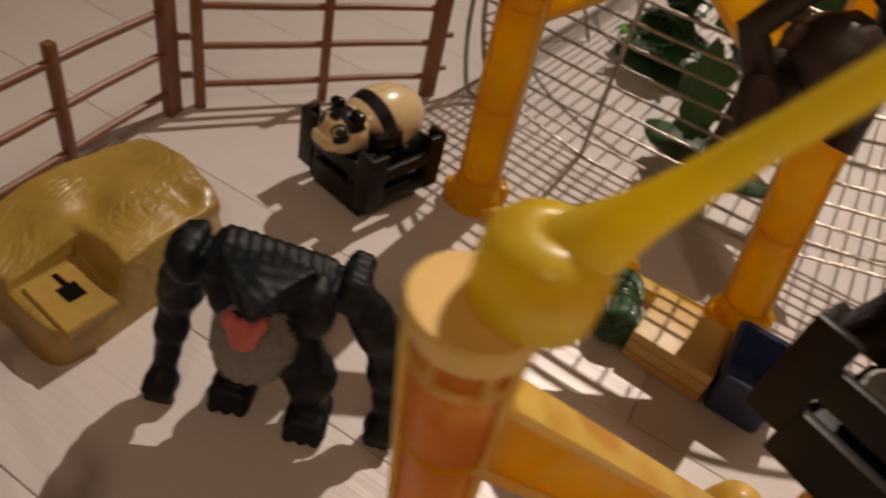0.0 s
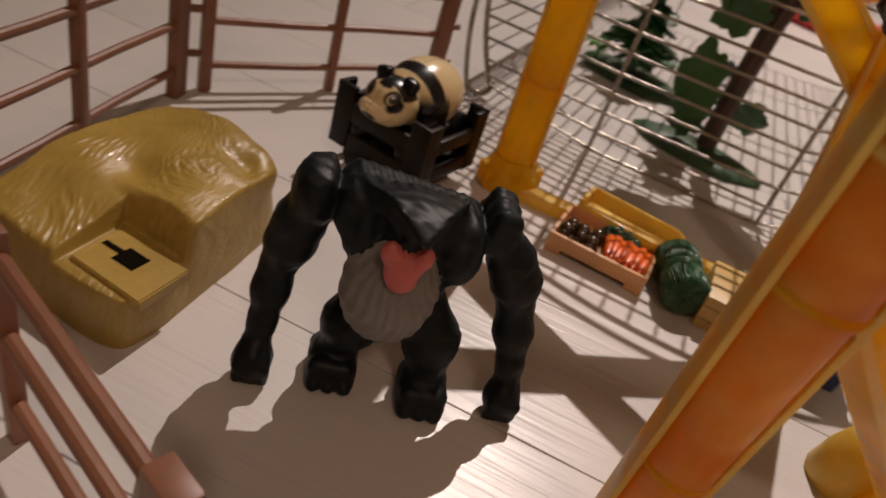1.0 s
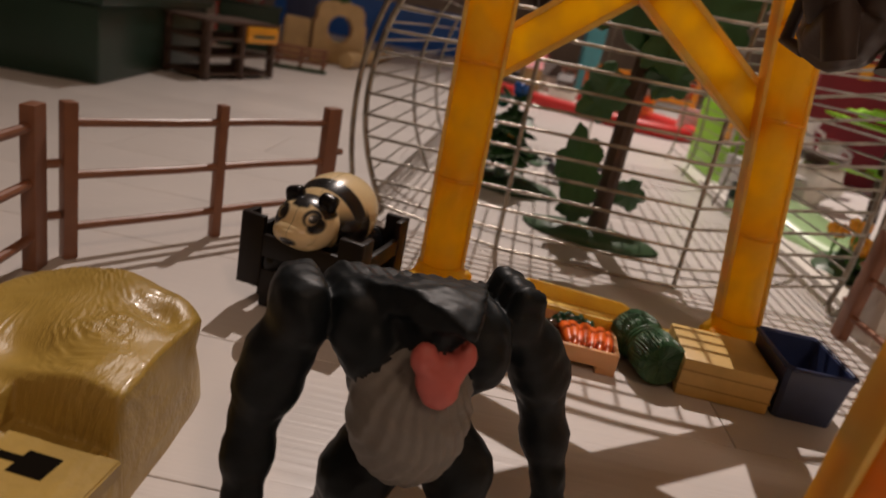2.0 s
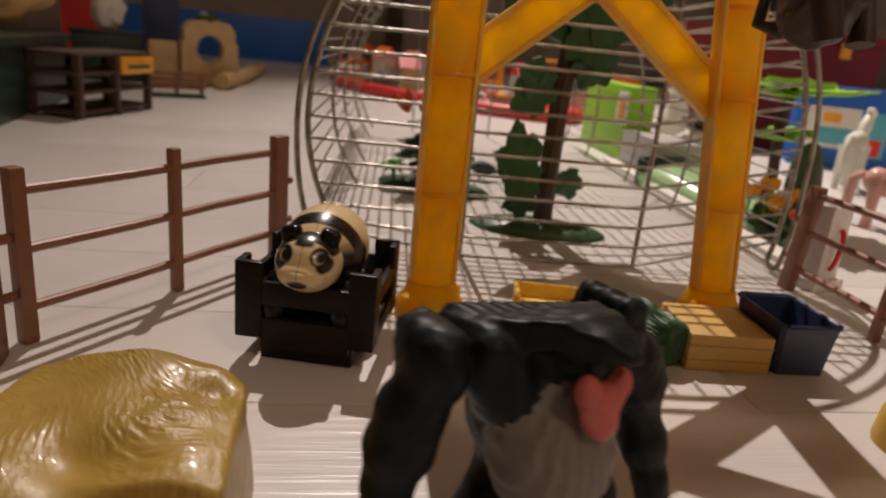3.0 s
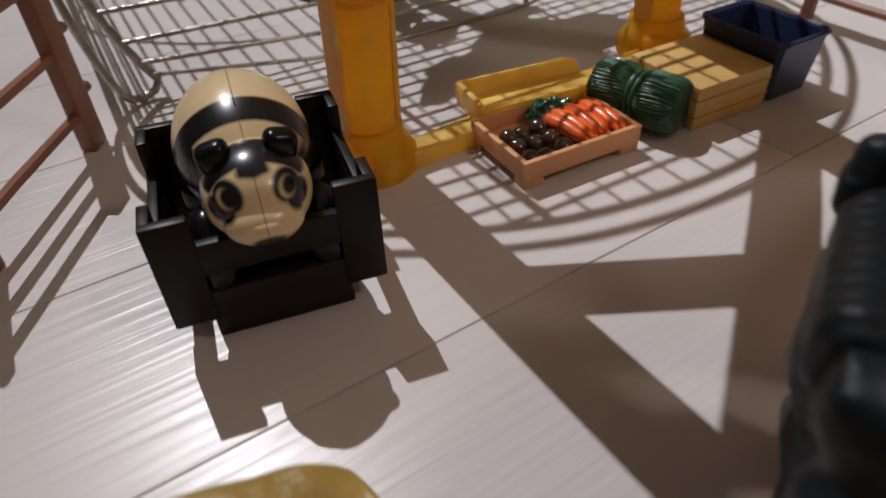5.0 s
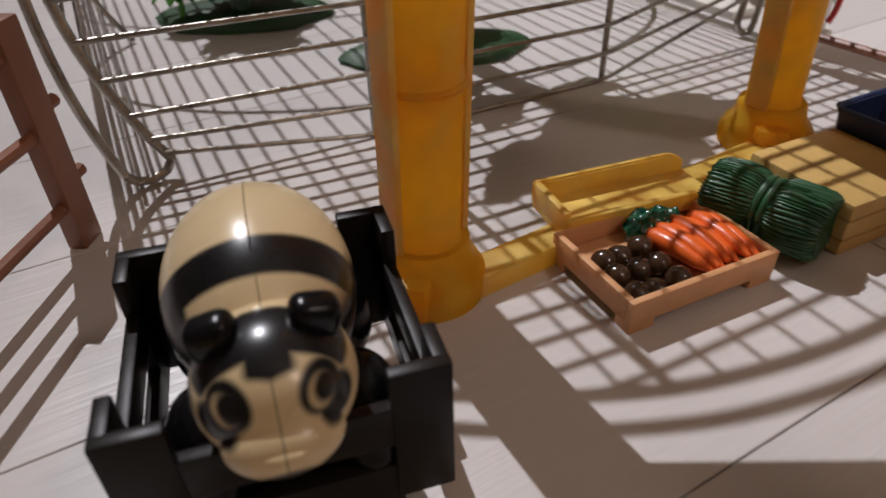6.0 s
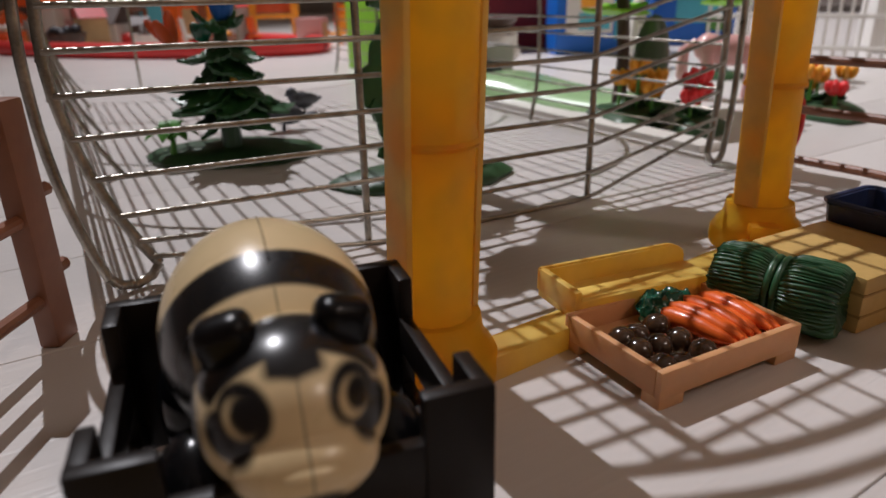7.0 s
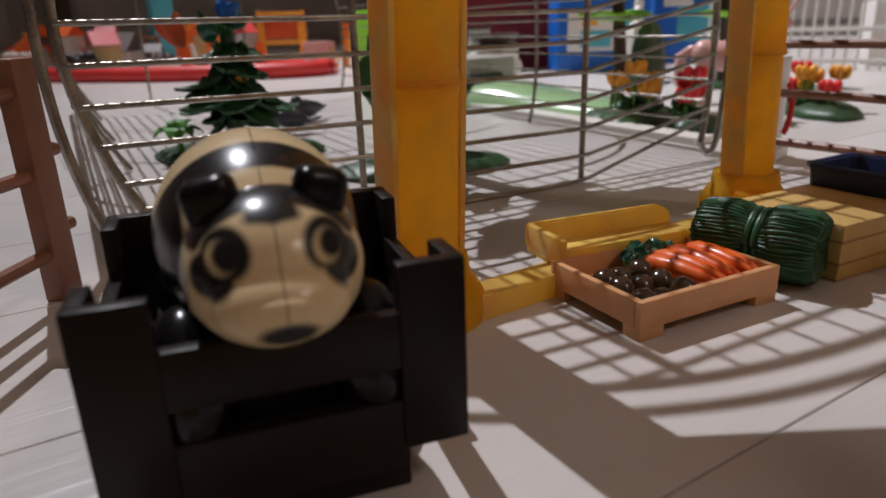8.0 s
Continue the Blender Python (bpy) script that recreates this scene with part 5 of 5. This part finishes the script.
toy_jug(5.61, 9.34, 0.42, 0.76, M_WHITE, M_WHITE, "tall cream white plastic toy jug on the floor")
toy_jug(5.55, 8.60, 0.38, 0.60, M_GREY, M_TRUNK, "pale grey plastic toy jug with a brown rim")
plain_box("maroon_case", 7.2, 9.6, -25, (2.6, 0.7, 1.55), M_MAROON, "maroon cloth-covered case standing upright", "case", extra=(("lid", (0, 0, 1.60), (2.66, 0.76, 0.12), M_MAROON), ("clasp", (-0.8, -0.37, 1.45), (0.14, 0.05, 0.2), M_GOLD), ("clasp", (0.8, -0.37, 1.45), (0.14, 0.05, 0.2), M_GOLD)))
plain_box("blue_carton", 9.2, 8.0, -46, (1.15, 0.5, 1.6), M_BLUE, "bright blue toy carton with printed picture patches", "carton", extra=(("picture", (0.1, -0.255, 0.55), (0.7, 0.012, 0.5), M_CYAN), ("picture", (-0.25, -0.256, 0.9), (0.4, 0.012, 0.25), M_WHITE), ("picture", (0.3, -0.262, 0.3), (0.25, 0.012, 0.2), M_LIGHTLEAF)), group="blue cartons")
plain_box("blue_carton", 7.3, 8.2, -34, (1.2, 0.5, 1.0), M_BLUE, "bright blue toy carton with printed picture patches", "carton", extra=(("picture", (-0.18, -0.255, 0.5), (0.6, 0.012, 0.5), M_WHITE), ("picture", (0.3, -0.255, 0.45), (0.3, 0.012, 0.55), M_CYAN), ("picture", (-0.12, -0.264, 0.4), (0.4, 0.012, 0.2), M_CYAN), ("picture", (-0.2, -0.264, 0.62), (0.2, 0.012, 0.12), M_GOLD), ("picture", (0.32, -0.264, 0.3), (0.16, 0.012, 0.2), M_REDPETAL)), group="blue cartons")
plain_box("white_crate", 9.7, 5.2, -60, (1.3, 0.8, 0.75), M_WHITE, "white plastic box behind the picket fence", "box")
plain_box("turquoise_panel", 5.0, 17.8, 0, (0.45, 0.3, 1.9), M_CYAN, "tall turquoise plastic panel", "panel")


def red_pool():
    p = thing("play_pool", 3.5, 13.9, 0, -62, "long low red plastic rim with toys inside", "play mat")
    bm = grow()
    tube(bm, [(3.1 * math.cos(a), 1.2 * math.sin(a), 0.10) for a in (2 * math.pi * k / 40 for k in range(41))], 0.11, 10, caps=False)
    part("rim", bm, M_RED, p, smooth=60)
    part("mat", lathe(grow(), [(2.9, 0.0), (2.9, 0.04)], seg=40, squash=0.38), M_WHITE, p)
    return p


red_pool()
r = random.Random(12)
for k in range(20):
    x = 2.2 + 4.6 * r.random()
    y = 17.6 - 1.25 * (x - 1.6) + r.uniform(-0.9, 1.4)
    mat = (M_RED, M_WHITE, M_CARROT, M_TRUNK, M_GOLD, M_BEIGE, M_ROSE, M_GREY)[k % 8]
    s = (r.uniform(0.25, 0.8), r.uniform(0.2, 0.45), r.uniform(0.25, 0.75))
    nm, lb = (("toy_cabinet", "small coloured plastic toy cabinet in the far play area"), ("toy_house", "small coloured plastic toy house in the far play area"))[k % 2]
    b = thing(nm, x, y, 0, r.uniform(0, 90), lb, "toy furniture", "far toys")
    part("body", box(grow(), (0, 0, s[2] / 2), s, bevel=0.03), mat, b)
    if k % 2:
        part("roof", slab(grow(), [(-s[0] * 0.6, 0), (s[0] * 0.6, 0), (0, s[0] * 0.45)], -s[1] / 2, s[1] / 2, turn("X", 90), (0, 0, s[2])), (M_CARROT, M_RED, M_TRUNK)[k % 3], b)
    else:
        part("door", box(grow(), (0, -s[1] / 2 - 0.008, s[2] / 2), (s[0] * 0.6, 0.02, s[2] * 0.7), bevel=0.006), M_BEIGE, b)
        part("knob", blob(grow(), (s[0] * 0.18, -s[1] / 2 - 0.03, s[2] / 2), (0.03, 0.03, 0.03), sub=2), M_GOLD, b)


def climbing_toy(x, y, rz, w, h, mat, panel):
    """An open play frame: four posts, rails round the top and a panel in one side."""
    f = thing("climbing_toy", x, y, 0, rz, "bright plastic climbing toy with an open side", "climbing toy", "far climbing toys")
    d = w * 0.6
    for sx in (-1, 1):
        for sy in (-1, 1):
            part("post", box(grow(), (sx * w / 2, sy * d / 2, h / 2), (0.07, 0.07, h), bevel=0.012), mat, f)
    for z in (h * 0.45, h - 0.04):
        for sy in (-1, 1):
            part("rail", box(grow(), (0, sy * d / 2, z), (w - 0.07, 0.05, 0.06), bevel=0.01), mat, f)
        for sx in (-1, 1):
            part("rail", box(grow(), (sx * w / 2, 0, z), (0.05, d - 0.07, 0.06), bevel=0.01), mat, f)
    part("panel", box(grow(), (0, d / 2 - 0.03, h * 0.68), (w - 0.09, 0.03, h * 0.34), bevel=0.008), panel, f)


def toy_chair(x, y, rz, mat):
    c = thing("toy_chair", x, y, 0, rz, "small bright plastic toy chair on the floor", "toy chair", "far toy chairs")
    for sx in (-1, 1):
        for sy in (-1, 1):
            part("leg", tube(grow(), [(sx * 0.11, sy * 0.11, 0.16), (sx * 0.13, sy * 0.13, 0)], 0.018, 6), mat, c)
    part("seat", box(grow(), (0, 0, 0.17), (0.28, 0.28, 0.035), bevel=0.01), mat, c)
    part("backrest", box(grow(), (0, 0.13, 0.33), (0.27, 0.035, 0.26), turn("X", -8), bevel=0.012), mat, c)


def toy_basket(x, y, s, mat, fill):
    b = thing("toy_basket", x, y, 0, 25 * s, "low open plastic toy basket with loose pieces", "toy basket", "far toy baskets")
    part("tub", lathe(grow(), [(0.17 * s, 0), (0.23 * s, 0.20 * s), (0.245 * s, 0.20 * s), (0.245 * s, 0.225 * s), (0.21 * s, 0.22 * s), (0.15 * s, 0.03)], seg=20), mat, b, smooth=40)
    r = random.Random(int(100 * x))
    for k in range(7):
        part("loose_piece", blob(grow(), (r.uniform(-0.11, 0.11) * s, r.uniform(-0.11, 0.11) * s, (0.19 + r.uniform(0, 0.07)) * s), (0.07 * s, 0.06 * s, 0.06 * s), None, 0.15, sub=2), fill, b, smooth=60)


for x, y, rz, w, h, mat, panel in ((5.75, 13.9, -20, 0.72, 0.95, M_GOLD, M_ORANGERED), (6.75, 12.9, -35, 0.60, 0.72, M_CARROT, M_GOLD), (4.75, 14.9, -10, 0.55, 0.80, M_GOLD, M_BROWN), (3.9, 16.4, 15, 0.8, 0.62, M_BROWN, M_ROSE), (7.7, 12.2, -40, 0.7, 1.0, M_TRUNK, M_BEIGE), (8.9, 13.4, -20, 0.9, 1.2, M_BEIGE, M_GREY)):
    climbing_toy(x, y, rz, w, h, mat, panel)
for x, y, rz, mat in ((5.1, 13.2, 40, M_CARROT), (6.2, 12.5, 190, M_GOLD), (4.3, 14.0, 80, M_WHITE), (3.0, 15.6, 10, M_ROSE), (6.0, 11.6, 120, M_RED), (2.5, 16.1, 60, M_GREY)):
    toy_chair(x, y, rz, mat)
for x, y, k, mat, fill in ((3.5, 13.6, 1.2, M_WHITE, M_TRUNK), (4.4, 13.0, 1.0, M_BROWN, M_GOLD), (2.6, 14.8, 1.3, M_TRUNK, M_BIRD), (5.5, 12.2, 1.1, M_RED, M_WHITE), (7.2, 11.2, 1.2, M_GREY, M_ROSE), (1.9, 15.6, 1.4, M_CARROT, M_WHITE)):
    toy_basket(x, y, k, mat, fill)


def ruin():
    w = thing("ruined_arch", -0.68, 13.3, 0, 24, "sand-coloured plastic ruin wall with a round window", "toy ruin")
    w.matrix_basis = w.matrix_basis @ Matrix.Scale(0.75, 4)
    bm = grow()
    n = 28
    inner = [(0.30 * math.cos(a), 0.78 + 0.30 * math.sin(a)) for a in (2 * math.pi * k / n for k in range(n))]
    outer = []
    for k in range(n):
        a = 2 * math.pi * k / n
        c, s = math.cos(a), math.sin(a)
        f = min(0.62 / max(abs(c), 1e-3), (0.62 if s > 0 else 0.78) / max(abs(s), 1e-3))
        outer.append((f * c * (1 - (0.10 if s > 0.4 else 0)), 0.78 + f * s - (0.16 * abs(c) ** 2 if s > 0.3 else 0)))
    layers = []
    for y in (-0.12, 0.12):
        layers.append(([bm.verts.new((x, y, z)) for x, z in outer], [bm.verts.new((x, y, z)) for x, z in inner]))
    for k in range(n):
        j = (k + 1) % n
        (o0, i0), (o1, i1) = layers
        bm.faces.new((o0[k], o0[j], i0[j], i0[k]))
        bm.faces.new((o1[j], o1[k], i1[k], i1[j]))
        bm.faces.new((o0[j], o0[k], o1[k], o1[j]))
        bm.faces.new((i0[k], i0[j], i1[j], i1[k]))
    part("wall", bm, M_BEIGE, w)
    for k in range(6):
        part("stone", box(grow(), (-0.55 + 0.22 * k, -0.10, 0.08), (0.2, 0.14, 0.15), turn("Z", 5 * k), bevel=0.03), M_BEIGE, w)
    part("side_wall", box(grow(), (-0.95, 0.1, 0.45), (0.6, 0.22, 0.9), bevel=0.08), M_BEIGE, w)
    part("vine", blob(grow(), (-0.05, -0.02, 1.42), (0.22, 0.12, 0.12), None, 0.5), M_LEAF, w)
    return w


ruin()
bm = grow()
tube(bm, [(-0.45, 12.7, 0.13), (-0.1, 14.6, 0.13), (0.15, 16.8, 0.13)], 0.13, 10)
solid("fallen_column", bm, M_BEIGE, 0, 0, 0, 0, "sand-coloured fallen plastic column on the floor", "toy column")


def bench():
    b = thing("toy_bench", -0.98, 11.25, 0, 12, "brown plastic rail bench on a green base", "toy bench")
    b.matrix_basis = b.matrix_basis @ Matrix.Scale(0.68, 4)
    part("base", box(grow(), (0, 0, 0.03), (1.1, 0.35, 0.06), bevel=0.02), M_BASE, b)
    for x in (-0.48, 0, 0.48):
        part("post", box(grow(), (x, 0, 0.27), (0.07, 0.07, 0.48), bevel=0.01), M_BROWN, b)
    for z in (0.2, 0.34, 0.46):
        part("board", box(grow(), (0, -0.045, z), (1.1, 0.03, 0.08), bevel=0.01), M_BROWN, b)
    return b


bench()


def market_rack():
    b = thing("market_rack", -1.60, 9.25, 0, 68, "dark brown plastic shelf rack with a yellow sign board", "toy rack")
    b.matrix_basis = b.matrix_basis @ Matrix.Diagonal((0.82, 1, 0.70, 1))
    for x in (-0.75, 0.0, 0.75):
        for y in (-0.25, 0.25):
            part("post", box(grow(), (x, y, 0.45), (0.08, 0.08, 0.9), bevel=0.01), M_TRUNK, b)
    for z in (0.08, 0.36, 0.62, 0.88):
        part("shelf", box(grow(), (0, 0, z), (1.64, 0.55, 0.05), bevel=0.01), M_TRUNK, b)
    part("sign", box(grow(), (0.4, -0.31, 0.72), (0.75, 0.03, 0.26), bevel=0.008), M_GOLD, b, "yellow sign board with a blurred picture")
    part("sign_bar", box(grow(), (0.4, -0.328, 0.70), (0.5, 0.012, 0.05)), M_BASE, b)
    return b


market_rack()
plain_box("green_chest", -3.58, 8.75, 0, (3.0, 3.2, 0.66), M_DARKGREEN, "dark bottle green plastic chest", "chest", extra=(("lid", (0, 0, 0.70), (3.08, 3.28, 0.08), M_DARKGREEN),))


def cushion(x, y, z, s, mat, label):
    bm = grow()
    blob(bm, (0, 0, s[2]), s, None, 0.25, 9, sub=4)
    return solid("cushion", bm, mat, x, y, z, 20, label, "cushion", smooth=70)


cushion(-2.95, 9.9, 0.735, (0.75, 0.5, 0.36), M_OCHRE, "crumpled ochre cloth cushion on the green chest")
plain_box("green_crate", -2.2, 13.3, 12, (1.0, 0.7, 0.70), M_DARKGREEN, "dark bottle green plastic box on the floor", "box", extra=(("lid", (0, 0, 0.72), (1.05, 0.75, 0.05), M_DARKGREEN), ("band", (0, -0.36, 0.40), (1.02, 0.02, 0.10), M_TRUNK)))
cushion(-2.15, 13.3, 0.745, (0.24, 0.22, 0.30), M_WHITE, "white cloth cushion on the dark green box")
plain_box("navy_case", -1.62, 15.2, 10, (0.6, 0.5, 1.6), M_BIN, "dark navy upright case", "case")
plain_box("red_case", -3.1, 16.5, 5, (0.9, 0.6, 2.0), M_RED, "plain red upright plastic case", "case")


# dark low furniture along the far walls
def sideboard(x, y, rz, length, label):
    b = thing("sideboard", x, y, 0, rz, label, "sideboard", "dark furniture along the walls")
    part("carcass", box(grow(), (0, 0, 3.2), (length, 3.5, 6.0), bevel=0.08), M_SHELF, b)
    for k in range(int(length // 6)):
        d = part("door", box(grow(), (-length / 2 + 3 + 6 * k, -1.8, 3.2), (5.7, 0.16, 5.5), bevel=0.05), M_SHELF, b)
        part("handle", tube(grow(), [(-length / 2 + 5.3 + 6 * k, -1.98, 2.6), (-length / 2 + 5.3 + 6 * k, -1.98, 3.8)], 0.08, 8), M_WIRE, d)
    part("plinth", box(grow(), (0, 0.1, 0.1), (length - 0.4, 3.2, 0.2)), M_SHELF, b)
    return b


sideboard(-8, 31.5, 0, 24, "long dark grey-brown sideboard along the wall")
sideboard(15, 31.5, 0, 18, "long dark grey-brown sideboard along the wall")
sideboard(23.5, 18, -90, 18, "long dark grey-brown sideboard along the wall")


# ---- toys on the open side of the pen ----
def monkey():
    bm = grow()
    blob(bm, (0, 0, -0.12), (0.115, 0.10, 0.105), None, 0.12, sub=4)
    blob(bm, (0.0, -0.05, 0.0), (0.10, 0.10, 0.095), None, 0.1, sub=3)
    blob(bm, (0.0, -0.125, -0.015), (0.055, 0.04, 0.05), None, 0.05, mat=1)
    for s in (-1, 1):
        blob(bm, (s * 0.10, -0.03, 0.02), (0.03, 0.02, 0.035), None, 0, mat=1, sub=2)
        tube(bm, [(s * 0.10, 0, -0.10), (s * 0.17, 0.02, 0.0), (s * 0.10, 0.0, 0.12), (s * 0.03, 0.0, 0.16)], [0.045, 0.04, 0.035, 0.035], 10)
        blob(bm, (s * 0.025, 0, 0.155), (0.035, 0.05, 0.03), None, 0.1, sub=2)
        tube(bm, [(s * 0.07, 0, -0.15), (s * 0.14, -0.07, -0.10), (s * 0.12, -0.09, -0.20)], [0.055, 0.045, 0.04], 10)
    tube(bm, [(0, 0.09, -0.18), (0.02, 0.17, -0.16), (0.02, 0.16, -0.04), (0.0, 0.10, 0.02)], [0.022, 0.02, 0.018, 0.012], 8)
    return solid("monkey_figure", bm, [M_FUR, M_SKIN], 1.56, 2.93, 1.36, 25, "dark brown rubber monkey figure perched on the yellow rod", "toy figure", smooth=60)


monkey()
dark_crate(1.965, 2.315, 0.780, -34.6, "dark brown plastic crate with slatted sides on a yellow column")
stump = grow()
lathe(stump, [(0.10, 0), (0.104, 0.02), (0.095, 0.10), (0.075, 0.17), (0.045, 0.205), (0.015, 0.215)], seg=24)
solid("yellow_stand", stump, M_YELLOW_OPAQUE, 1.99, 2.60, 0, 0, "small pale yellow rounded plastic stand", "stand", smooth=60)
bowl = grow()
lathe(bowl, [(0.05, 0), (0.10, 0.03), (0.13, 0.09), (0.122, 0.09), (0.09, 0.035), (0.02, 0.012)], seg=24)
solid("tin_bowl", bowl, M_WIRE, 1.965, 2.315, 0.871, 0, "dull metal bowl lying in the dark crate", "bowl", smooth=60)


# ---- spot lamp, hung above the play area ----
pl = thing("spot_lamp", LAMP.x, LAMP.y, LAMP.z, 0, "plain hanging spot lamp with an open metal shade", "lamp")
part("cord", tube(grow(), [(0, 0.55, 0.55), (0, 0.55, H - LAMP.z)], 0.04, 8), M_SHELF, pl)
tip = (AIM - LAMP).normalized().to_track_quat("Z", "Y").to_matrix()
shade = grow()
lathe(shade, [(0.62, 0.25), (0.55, -0.25), (0.3, -0.62), (0.1, -0.75), (0.11, -0.72), (0.28, -0.58), (0.52, -0.24), (0.6, 0.25)], seg=24, rot=tip, cap=False)
part("shade", shade, M_SHELF, pl)


# ---- floor strips ----
def strips():
    ang = -8.0
    r = random.Random(21)
    rest = grow()
    count = 0
    rot = turn("Z", ang)
    nrm_v, dirv = rot @ Vector((0, 1, 0)), rot @ Vector((1, 0, 0))
    meshes = {}
    v = 2.403 - 0.65 * 32
    k = 0
    while v < 38:
        w = 0.65
        u = -26 - r.uniform(0, 5)
        while u < 30:
            n = 5.0
            c = dirv * (u + n / 2) + nrm_v * (v + w / 2)
            lo, hi = max(c.x - n / 2, X0 - 0.7), min(c.x + n / 2, X1 + 0.7)
            if hi - lo > 0.3 and Y0 - 0.6 < c.y < Y1 + 0.6:
                if -6 < c.x < 11 and 0.4 < c.y < 13 and count < 300:
                    if w not in meshes:
                        meshes[w] = mesh_of("strip", box(grow(), (0, 0, -0.006), (n - 0.004, w - 0.004, 0.012), bevel=0.0016, segs=1), M_FLOOR)
                    ob = share("strip", meshes[w], sub)
                    ob.matrix_basis = at(c.x, c.y, 0, ang)
                    count += 1
                else:
                    box(rest, ((lo + hi) / 2, c.y + ((lo + hi) / 2 - c.x) * math.tan(radians(ang)), -0.006), (hi - lo - 0.004, w - 0.004, 0.012), rot)
            u += n
        v += w
        k += 1
    far = part("far_strips", rest, M_FLOOR, sub)
    tagged(far, "white-washed laminate strips", kind="stuff")


strips()
